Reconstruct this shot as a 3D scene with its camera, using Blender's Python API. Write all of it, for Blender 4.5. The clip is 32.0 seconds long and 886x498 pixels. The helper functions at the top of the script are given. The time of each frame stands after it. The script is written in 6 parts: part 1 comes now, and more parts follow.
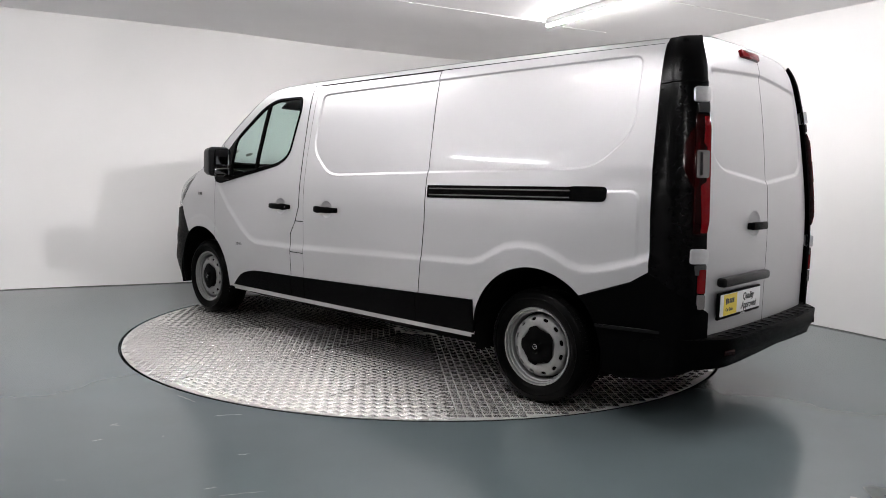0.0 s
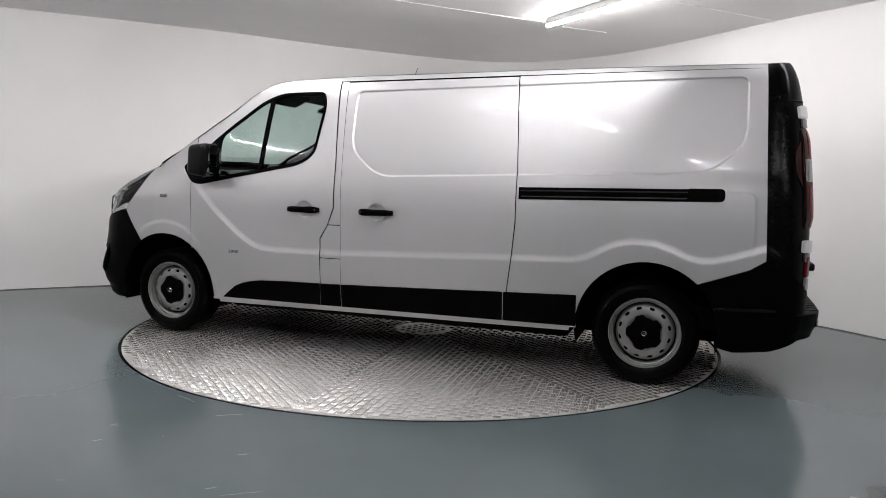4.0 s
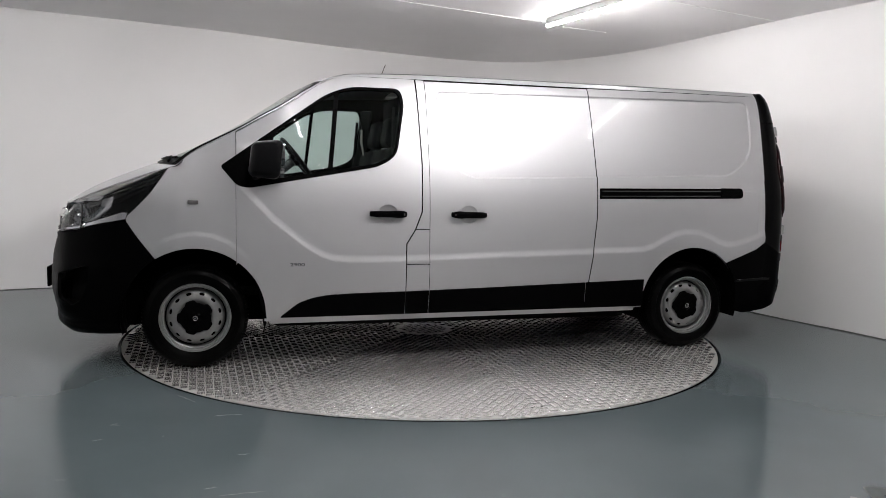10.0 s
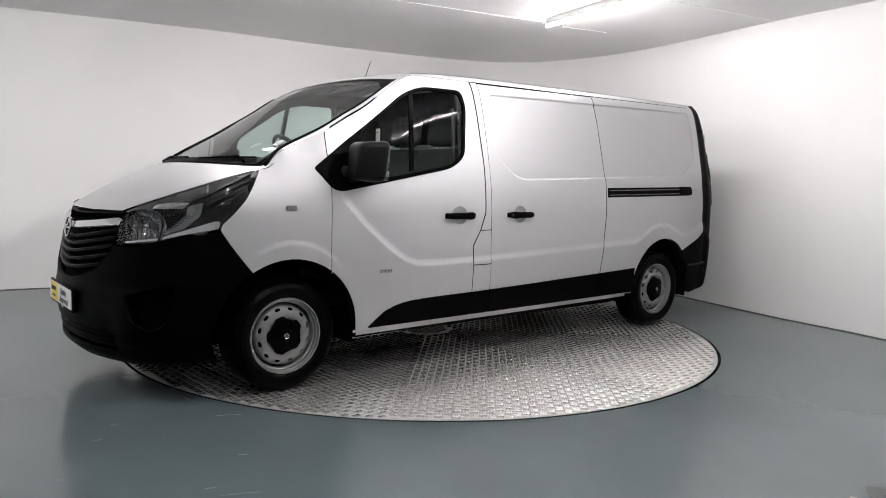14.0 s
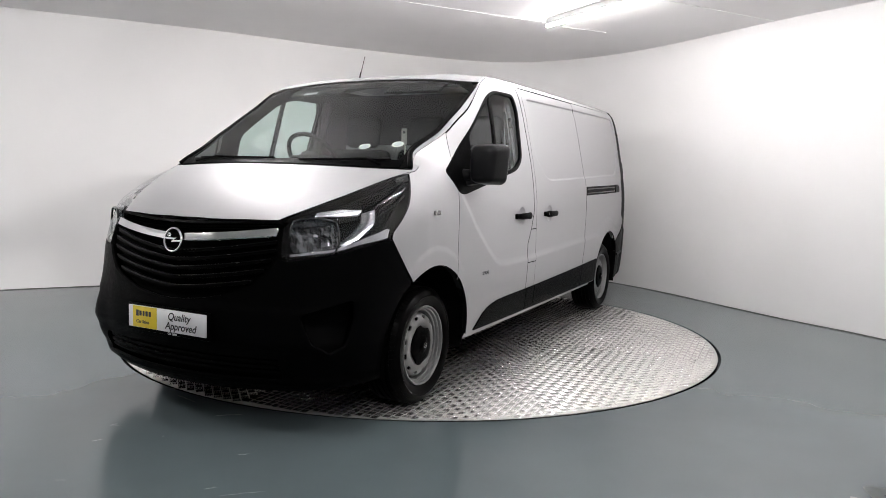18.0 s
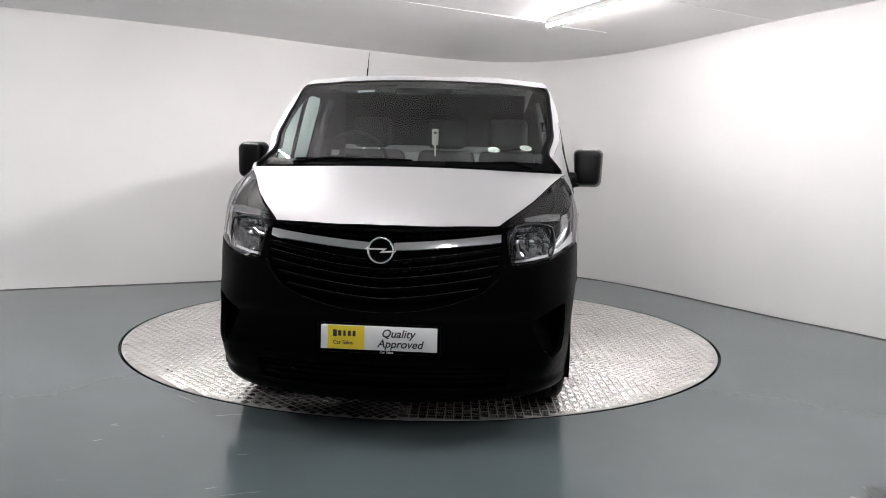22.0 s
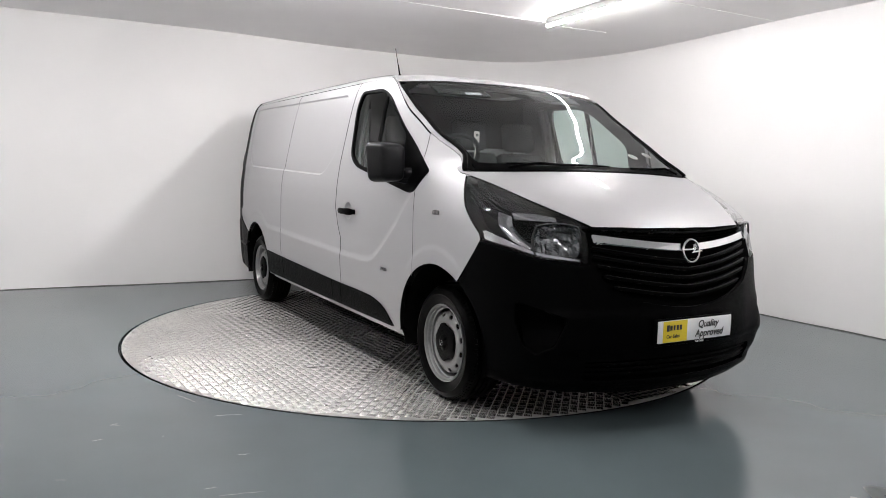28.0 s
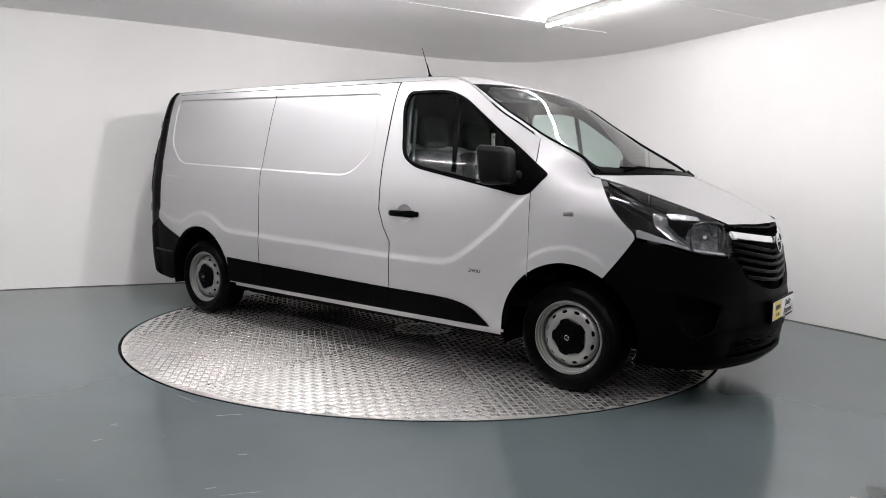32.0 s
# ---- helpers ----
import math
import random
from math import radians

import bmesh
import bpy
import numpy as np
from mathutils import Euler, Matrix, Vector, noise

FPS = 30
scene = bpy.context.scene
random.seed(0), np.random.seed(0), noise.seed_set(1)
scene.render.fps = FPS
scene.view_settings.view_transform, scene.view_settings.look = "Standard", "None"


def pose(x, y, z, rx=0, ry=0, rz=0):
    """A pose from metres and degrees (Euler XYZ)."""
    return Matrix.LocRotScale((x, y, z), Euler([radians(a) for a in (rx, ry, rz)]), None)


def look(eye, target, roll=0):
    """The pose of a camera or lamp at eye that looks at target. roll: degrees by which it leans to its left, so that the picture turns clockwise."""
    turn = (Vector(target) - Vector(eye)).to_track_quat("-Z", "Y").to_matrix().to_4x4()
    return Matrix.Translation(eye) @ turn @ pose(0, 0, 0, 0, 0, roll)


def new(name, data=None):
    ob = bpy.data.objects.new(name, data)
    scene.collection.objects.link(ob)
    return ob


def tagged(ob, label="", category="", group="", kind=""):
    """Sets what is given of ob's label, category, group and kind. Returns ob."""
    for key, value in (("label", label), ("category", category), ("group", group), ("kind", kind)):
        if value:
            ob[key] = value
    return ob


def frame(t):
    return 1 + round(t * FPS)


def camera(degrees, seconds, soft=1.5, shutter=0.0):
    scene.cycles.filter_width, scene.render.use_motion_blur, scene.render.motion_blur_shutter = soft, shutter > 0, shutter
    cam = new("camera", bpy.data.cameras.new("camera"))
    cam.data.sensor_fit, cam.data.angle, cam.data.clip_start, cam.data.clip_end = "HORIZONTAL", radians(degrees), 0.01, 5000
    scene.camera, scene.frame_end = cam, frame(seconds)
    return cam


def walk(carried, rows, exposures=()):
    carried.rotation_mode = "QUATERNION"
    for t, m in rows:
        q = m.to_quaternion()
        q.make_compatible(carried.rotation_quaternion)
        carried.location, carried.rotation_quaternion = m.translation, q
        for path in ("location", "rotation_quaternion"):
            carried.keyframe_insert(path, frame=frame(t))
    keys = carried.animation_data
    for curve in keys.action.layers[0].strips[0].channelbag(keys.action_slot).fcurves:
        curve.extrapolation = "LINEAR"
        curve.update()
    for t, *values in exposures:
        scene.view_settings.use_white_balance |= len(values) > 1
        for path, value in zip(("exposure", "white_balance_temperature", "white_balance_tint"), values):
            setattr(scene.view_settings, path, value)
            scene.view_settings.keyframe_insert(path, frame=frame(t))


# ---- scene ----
# the camera stands still on a stand in front of the turntable
cam = camera(62.68, 32.0, soft=0.9)
EYE = Vector((0.0, -5.837, 1.227))
AHEAD = Vector((0.02467, 0.99491, -0.09763))
CAM_POSE = look(EYE, EYE + AHEAD * 5.0, roll=1.48)
walk(cam, [(0.0, CAM_POSE), (32.0, CAM_POSE)],
     exposures=[(0.0, 0.66), (2.0, 0.57), (4.0, 0.42), (6.0, 0.26), (9.5, 0.28), (11.5, 0.42), (13.0, 0.54), (16.0, 0.62), (19.0, 0.7), (28.0, 0.72), (32.0, 0.65)])

# the turntable's angle, in degrees, every two seconds
TURN = [135.77, 147.55, 159.33, 171.01, 182.69, 194.36, 206.04, 217.65, 229.27, 240.96, 252.64, 264.15, 275.66, 287.2, 298.75, 310.29, 321.83]
VAN_OFF = (0.0455, -0.0712)

# ---- light: a closed room lit by ceiling battens alone ----
world = bpy.data.worlds.new("world")
scene.world = world
world.use_nodes = True
world.node_tree.nodes["Background"].inputs[0].default_value = (0.02, 0.02, 0.02, 1)
world.node_tree.nodes["Background"].inputs[1].default_value = 0.2
TUBE_POWER = 165.0
FLOOD_POWER = 900.0


# ---- materials ----
def mat(name, color, rough=0.5, metal=0.0, coat=0.0, noise_scale=0.0, vary=0.0, bump=0.0, bump_scale=0.0,
        rough_vary=0.0, spec=0.5, random_vary=0.0):
    m = bpy.data.materials.new(name)
    m.use_nodes = True
    nt = m.node_tree
    b = nt.nodes["Principled BSDF"]
    b.inputs["Base Color"].default_value = (*color, 1)
    b.inputs["Roughness"].default_value = rough
    b.inputs["Metallic"].default_value = metal
    b.inputs["Coat Weight"].default_value = coat
    b.inputs["Coat Roughness"].default_value = 0.04
    b.inputs["Specular IOR Level"].default_value = spec
    co = nt.nodes.new("ShaderNodeTexCoord")
    if vary > 0:
        n1 = nt.nodes.new("ShaderNodeTexNoise")
        n1.inputs["Scale"].default_value = noise_scale
        n1.inputs["Detail"].default_value = 6
        nt.links.new(co.outputs["Object"], n1.inputs["Vector"])
        ramp = nt.nodes.new("ShaderNodeMapRange")
        ramp.inputs["From Min"].default_value, ramp.inputs["From Max"].default_value = 0.3, 0.7
        ramp.inputs["To Min"].default_value, ramp.inputs["To Max"].default_value = 1 - vary, 1 + vary
        nt.links.new(n1.outputs["Fac"], ramp.inputs["Value"])
        hsv = nt.nodes.new("ShaderNodeHueSaturation")
        hsv.inputs["Color"].default_value = (*color, 1)
        nt.links.new(ramp.outputs["Result"], hsv.inputs["Value"])
        nt.links.new(hsv.outputs["Color"], b.inputs["Base Color"])
        if rough_vary > 0:
            r2 = nt.nodes.new("ShaderNodeMapRange")
            r2.inputs["From Min"].default_value, r2.inputs["From Max"].default_value = 0.3, 0.7
            r2.inputs["To Min"].default_value, r2.inputs["To Max"].default_value = rough - rough_vary, rough + rough_vary
            nt.links.new(n1.outputs["Fac"], r2.inputs["Value"])
            nt.links.new(r2.outputs["Result"], b.inputs["Roughness"])
    if bump > 0:
        n2 = nt.nodes.new("ShaderNodeTexNoise")
        n2.inputs["Scale"].default_value = bump_scale
        n2.inputs["Detail"].default_value = 3
        nt.links.new(co.outputs["Object"], n2.inputs["Vector"])
        bp = nt.nodes.new("ShaderNodeBump")
        bp.inputs["Strength"].default_value = bump
        bp.inputs["Distance"].default_value = 0.002
        nt.links.new(n2.outputs["Fac"], bp.inputs["Height"])
        nt.links.new(bp.outputs["Normal"], b.inputs["Normal"])
    return m


def glow(name, color, strength):
    m = bpy.data.materials.new(name)
    m.use_nodes = True
    nt = m.node_tree
    b = nt.nodes["Principled BSDF"]
    b.inputs["Base Color"].default_value = (0.9, 0.9, 0.9, 1)
    b.inputs["Emission Color"].default_value = (*color, 1)
    b.inputs["Emission Strength"].default_value = strength
    return m


def glass(name, tint, mix):
    """Thin glass: a clear tinted sheet with a mirror gloss by Fresnel."""
    m = bpy.data.materials.new(name)
    m.use_nodes = True
    nt = m.node_tree
    nt.nodes.clear()
    out = nt.nodes.new("ShaderNodeOutputMaterial")
    tr = nt.nodes.new("ShaderNodeBsdfTransparent")
    tr.inputs["Color"].default_value = (*tint, 1)
    gl = nt.nodes.new("ShaderNodeBsdfGlossy")
    gl.inputs["Roughness"].default_value = 0.01
    lw = nt.nodes.new("ShaderNodeLayerWeight")
    lw.inputs["Blend"].default_value = 0.5
    pw = nt.nodes.new("ShaderNodeMath")
    pw.operation = "POWER"
    pw.inputs[1].default_value = 4.5
    nt.links.new(lw.outputs["Facing"], pw.inputs[0])
    fr = nt.nodes.new("ShaderNodeMath")
    fr.operation = "MULTIPLY_ADD"
    f0 = ((mix - 1) / (mix + 1)) ** 2 * 1.8
    fr.inputs[1].default_value, fr.inputs[2].default_value = 0.85, f0
    nt.links.new(pw.outputs[0], fr.inputs[0])
    mx = nt.nodes.new("ShaderNodeMixShader")
    nt.links.new(fr.outputs[0], mx.inputs[0])
    nt.links.new(tr.outputs[0], mx.inputs[1])
    nt.links.new(gl.outputs[0], mx.inputs[2])
    nt.links.new(mx.outputs[0], out.inputs["Surface"])
    return m


M_WALL = mat("white_wall_paint", (0.80, 0.787, 0.782), 0.75, noise_scale=1.3, vary=0.02, bump=0.15, bump_scale=9)
M_CEIL = mat("white_ceiling_paint", (0.84, 0.825, 0.825), 0.8, noise_scale=0.9, vary=0.03, bump=0.15, bump_scale=14)
M_FLOOR = mat("grey_green_floor_paint", (0.088, 0.110, 0.117), 0.17, noise_scale=1.6, vary=0.06, bump=0.03, bump_scale=3.5, rough_vary=0.02)
M_JOINT = mat("ceiling_joint", (0.85, 0.85, 0.84), 0.6)
M_SILVER = mat("silver_paint", (0.405, 0.402, 0.41), 0.50, metal=0.60, coat=0.25, noise_scale=700, vary=0.06, bump=0.05, bump_scale=160)
M_BACKWALL = mat("back_wall_paint", (0.72, 0.72, 0.715), 0.8, noise_scale=1.3, vary=0.05, bump=0.15, bump_scale=9)
M_BLACK = mat("black_grained_plastic", (0.0013, 0.0013, 0.0014), 0.34, spec=0.015, noise_scale=40, vary=0.15, bump=0.25, bump_scale=900, rough_vary=0.06)
M_PILLAR = mat("satin_black_pillar", (0.0013, 0.0013, 0.0014), 0.22, spec=0.05, noise_scale=30, vary=0.1)
M_GLOSS = mat("gloss_black", (0.008, 0.008, 0.009), 0.08, coat=0.5)
M_RUBBER = mat("tyre_rubber", (0.0013, 0.0013, 0.0013), 0.30, spec=0.03, noise_scale=30, vary=0.2)
M_DARK = mat("dark_underbody", (0.002, 0.002, 0.002), 0.9, spec=0.02, noise_scale=12, vary=0.3)
M_PLATE = mat("aluminium_tread_plate", (0.53, 0.518, 0.50), 0.46, metal=0.58, noise_scale=2.2, vary=0.14, rough_vary=0.07, bump=0.12, bump_scale=60)
# tube strengths differ only to balance the light on walls and bonnet
M_TUBE = glow("lamp_tube", (1.0, 0.975, 0.978), TUBE_POWER)
M_TUBE_ADDED = glow("added_lamp_tube", (1.0, 0.975, 0.978), TUBE_POWER * 1.2)
M_TUBE_DIM = glow("dim_lamp_tube", (1.0, 0.975, 0.978), TUBE_POWER * 0.66)
M_TUBE_SIDE = glow("side_lamp_tube", (1.0, 0.975, 0.978), TUBE_POWER * 0.82)
M_LAMPBODY = mat("white_lamp_body", (0.75, 0.75, 0.75), 0.5)
M_GLASS = glass("window_glass", (0.72, 0.82, 0.79), 1.20)
M_CHROME = mat("chrome", (0.72, 0.72, 0.73), 0.08, metal=1.0)
M_STEEL = mat("painted_steel_wheel", (0.20, 0.20, 0.20), 0.36, metal=0.5, noise_scale=60, vary=0.06)
M_HINGE = mat("hinge_silver_paint", (0.45, 0.45, 0.455), 0.30, metal=0.7, noise_scale=60, vary=0.05)
M_RED = mat("red_lamp_lens", (0.008, 0.0002, 0.0003), 0.06, spec=0.12)
M_REDCORE = mat("red_lamp_core", (0.11, 0.0015, 0.003), 0.08, spec=0.15, noise_scale=140, vary=0.25)
M_CLEAR = mat("clear_lamp_lens", (0.20, 0.19, 0.19), 0.14, metal=0.6, coat=0.4)
M_GUIDE = mat("smoked_chrome", (0.36, 0.36, 0.37), 0.20, metal=1.0, noise_scale=90, vary=0.2)
M_GREYPL = mat("dark_grey_plastic", (0.0045, 0.0045, 0.005), 0.32, spec=0.10, noise_scale=30, vary=0.1, bump=0.2, bump_scale=700)
M_TRIM = mat("grey_interior_plastic", (0.020, 0.021, 0.022), 0.65, noise_scale=20, vary=0.1)
M_SEAT = mat("dark_seat_cloth", (0.005, 0.005, 0.0055), 0.9, noise_scale=120, vary=0.3)
M_BULK = mat("grey_bulkhead_steel", (0.30, 0.31, 0.31), 0.5, metal=0.2, noise_scale=6, vary=0.06)
M_SCUFF = mat("pale_floor_scuff", (0.17, 0.195, 0.2), 0.45, noise_scale=60, vary=0.3)
M_STAIN = mat("dark_floor_stain", (0.045, 0.055, 0.055), 0.35, noise_scale=30, vary=0.3)
M_DECKSTAIN = mat("dark_deck_stain", (0.13, 0.125, 0.12), 0.55, noise_scale=60, vary=0.4)
M_WHITE = mat("white_plate_film", (0.74, 0.74, 0.75), 0.35)
M_YELLOW = mat("yellow_plate_film", (0.72, 0.55, 0.03), 0.35)
M_INK = mat("dark_print", (0.03, 0.03, 0.032), 0.5)
M_GREYINK = mat("grey_print", (0.35, 0.35, 0.36), 0.5)
M_CLOTHSTK = mat("paper_sticker", (0.50, 0.47, 0.43), 0.6, noise_scale=50, vary=0.15)
M_COVER = glass("lamp_cover", (0.86, 0.87, 0.88), 1.36)
M_VISOR = mat("dark_visor_cloth", (0.006, 0.006, 0.0065), 0.9, spec=0.1, noise_scale=80, vary=0.2)
M_REFLECTOR = mat("dull_reflector_chrome", (0.30, 0.30, 0.31), 0.10, metal=1.0)
M_FLOOD = glow("flood_face", (1.0, 0.975, 0.978), FLOOD_POWER)
M_SCREENBLK = mat("screen_print_black", (0.003, 0.003, 0.003), 0.45, spec=0.02)
M_BARS = mat("worn_tread_bars", (0.82, 0.805, 0.78), 0.27, metal=0.92, noise_scale=3.0, vary=0.10)
M_DARKSTEEL = mat("dark_screw", (0.08, 0.075, 0.07), 0.5, metal=0.5)
M_MIRROR = mat("mirror_glass", (0.16, 0.165, 0.17), 0.03, metal=1.0)


# ---- tools ----
def empty(name, m=None):
    ob = new(name)
    ob.empty_display_size = 0.1
    if m is not None:
        ob.matrix_world = m
    return ob


def mk(name, verts, faces, material, parent=None, label="", normals=None, smooth=False, kind=""):
    me = bpy.data.meshes.new(name)
    me.from_pydata([tuple(map(float, v)) for v in verts], [], [tuple(int(i) for i in f) for f in faces])
    me.materials.append(material)
    if smooth or normals is not None:
        me.polygons.foreach_set("use_smooth", [True] * len(me.polygons))
    me.update()
    if normals is not None:
        me.normals_split_custom_set_from_vertices([tuple(map(float, n)) for n in normals])
    ob = new(name, me)
    if parent is not None:
        ob.parent = parent
    return tagged(ob, label, kind=kind)


def part(name, bm, material, parent, label="", smooth=True, angle=40):
    """Links a bmesh as one mesh object under a thing or under a part."""
    me = bpy.data.meshes.new(name)
    if smooth:
        lim = radians(angle)
        for f in bm.faces:
            f.smooth = True
        for e in bm.edges:
            if len(e.link_faces) == 2 and e.calc_face_angle(0) > lim:
                e.smooth = False
    bm.to_mesh(me)
    bm.free()
    me.materials.append(material)
    ob = new(name, me)
    if parent is not None:
        ob.parent = parent
    return tagged(ob, label)


def b_box(bm, c, size, rot=(0, 0, 0), bevel=0.0, seg=2, m=None):
    """A box with rounded edges added to bm."""
    t = m if m is not None else pose(*c, *rot)
    r = bmesh.ops.create_cube(bm, size=1.0, matrix=t @ Matrix.Diagonal((*size, 1)))
    if bevel > 0:
        es = list({e for v in r["verts"] for e in v.link_edges})
        bmesh.ops.bevel(bm, geom=es, offset=bevel, segments=seg, affect="EDGES", profile=0.5)
    return bm


def b_cyl(bm, a, b, r1, r2=None, n=16, caps=True):
    a, b = Vector(a), Vector(b)
    d = b - a
    q = d.to_track_quat("Z", "Y").to_matrix().to_4x4()
    bmesh.ops.create_cone(bm, cap_ends=caps, segments=n, radius1=r1, radius2=r1 if r2 is None else r2, depth=d.length,
                          matrix=Matrix.Translation((a + b) / 2) @ q)
    return bm


def b_tube(bm, pts, r, n=8, closed=False):
    """A round bar along points."""
    pts = [Vector(p) for p in pts]
    rings = []
    k = len(pts)
    up = None
    for i, p in enumerate(pts):
        d = (pts[(i + 1) % k] - pts[i - 1]) if closed or 0 < i < k - 1 else (pts[1] - pts[0] if i == 0 else pts[-1] - pts[-2])
        d.normalize()
        if up is None:
            up = Vector((0, 0, 1)) if abs(d.z) < 0.9 else Vector((1, 0, 0))
        side = d.cross(up).normalized()
        up = side.cross(d).normalized()
        rr = r[i] if isinstance(r, (list, tuple)) else r
        rings.append([bm.verts.new(p + side * rr * math.cos(2 * math.pi * j / n) + up * rr * math.sin(2 * math.pi * j / n)) for j in range(n)])
    for i in range(k if closed else k - 1):
        a, b = rings[i], rings[(i + 1) % k]
        for j in range(n):
            bm.faces.new((a[j], a[(j + 1) % n], b[(j + 1) % n], b[j]))
    if not closed:
        bm.faces.new(rings[0][::-1])
        bm.faces.new(rings[-1])
    return bm


def b_lathe(bm, prof, n=48, axis="y", m=None):
    """Turns a profile of (radius, along) about the y axis."""
    rings = []
    for r, y in prof:
        rings.append([bm.verts.new(((m or Matrix()) @ Vector((r * math.cos(2 * math.pi * j / n), y, r * math.sin(2 * math.pi * j / n))))) for j in range(n)])
    for a, b in zip(rings, rings[1:]):
        for j in range(n):
            bm.faces.new((a[j], a[(j + 1) % n], b[(j + 1) % n], b[j]))
    return bm


def curve_of(knots):
    """A smooth function through (x, y) knots."""
    kx = np.array([k[0] for k in knots], float)
    ky = np.array([k[1] for k in knots], float)
    if kx[0] > kx[-1]:
        kx, ky = kx[::-1], ky[::-1]
    d = np.diff(ky) / np.diff(kx)
    m = np.zeros_like(ky)
    m[0], m[-1] = d[0], d[-1]
    for i in range(1, len(ky) - 1):
        if d[i - 1] * d[i] > 0:
            h0, h1 = kx[i] - kx[i - 1], kx[i + 1] - kx[i]
            w1, w2 = 2 * h1 + h0, h1 + 2 * h0
            m[i] = (w1 + w2) / (w1 / d[i - 1] + w2 / d[i])

    def f(x):
        x = np.clip(np.asarray(x, float), kx[0], kx[-1])
        i = np.clip(np.searchsorted(kx, x) - 1, 0, len(kx) - 2)
        h = kx[i + 1] - kx[i]
        t = (x - kx[i]) / h
        return ((2 * t**3 - 3 * t**2 + 1) * ky[i] + (t**3 - 2 * t**2 + t) * h * m[i]
                + (-2 * t**3 + 3 * t**2) * ky[i + 1] + (t**3 - t**2) * h * m[i + 1])
    return f


def smooth01(a, b, x):
    t = np.clip((np.asarray(x, float) - a) / (b - a), 0, 1)
    return t * t * (3 - 2 * t)


def seg_dist(px, pz, poly, closed):
    """Distance of points from a polyline."""
    best = np.full(np.shape(px), 1e9)
    n = len(poly)
    for i in range(n if closed else n - 1):
        (x0, z0), (x1, z1) = poly[i], poly[(i + 1) % n]
        dx, dz = x1 - x0, z1 - z0
        t = np.clip(((px - x0) * dx + (pz - z0) * dz) / (dx * dx + dz * dz + 1e-12), 0, 1)
        best = np.minimum(best, np.hypot(px - x0 - t * dx, pz - z0 - t * dz))
    return best


def inside(px, pz, poly):
    px, pz = np.asarray(px, float), np.asarray(pz, float)
    c = np.zeros(px.shape, bool)
    n = len(poly)
    for i in range(n):
        (x0, z0), (x1, z1) = poly[i], poly[(i + 1) % n]
        if z0 == z1:
            continue
        c ^= ((z0 > pz) != (z1 > pz)) & (px < (x1 - x0) * (pz - z0) / (z1 - z0) + x0)
    return c


def rounded(poly, r, n=5):
    """A polygon with its corners rounded; r is one radius or one for each corner."""
    out = []
    k = len(poly)
    for i in range(k):
        p, a, b = Vector(poly[i]), Vector(poly[i - 1]), Vector(poly[(i + 1) % k])
        rr = r[i] if isinstance(r, (list, tuple)) else r
        if rr <= 0:
            out.append(tuple(p))
            continue
        da, db = (a - p), (b - p)
        t = min(rr, da.length * 0.45, db.length * 0.45)
        p0, p2 = p + da.normalized() * t, p + db.normalized() * t
        for j in range(n + 1):
            u = j / n
            out.append(tuple(p0 * (1 - u) ** 2 + p * 2 * u * (1 - u) + p2 * u * u))
    return out


def resample(poly, step, closed=True):
    out = []
    n = len(poly)
    for i in range(n if closed else n - 1):
        a, b = poly[i], poly[(i + 1) % n]
        k = max(1, int(math.ceil(math.hypot(b[0] - a[0], b[1] - a[1]) / step)))
        for j in range(k):
            out.append((a[0] + (b[0] - a[0]) * j / k, a[1] + (b[1] - a[1]) * j / k))
    if not closed:
        out.append(poly[-1])
    return out


from mathutils import geometry


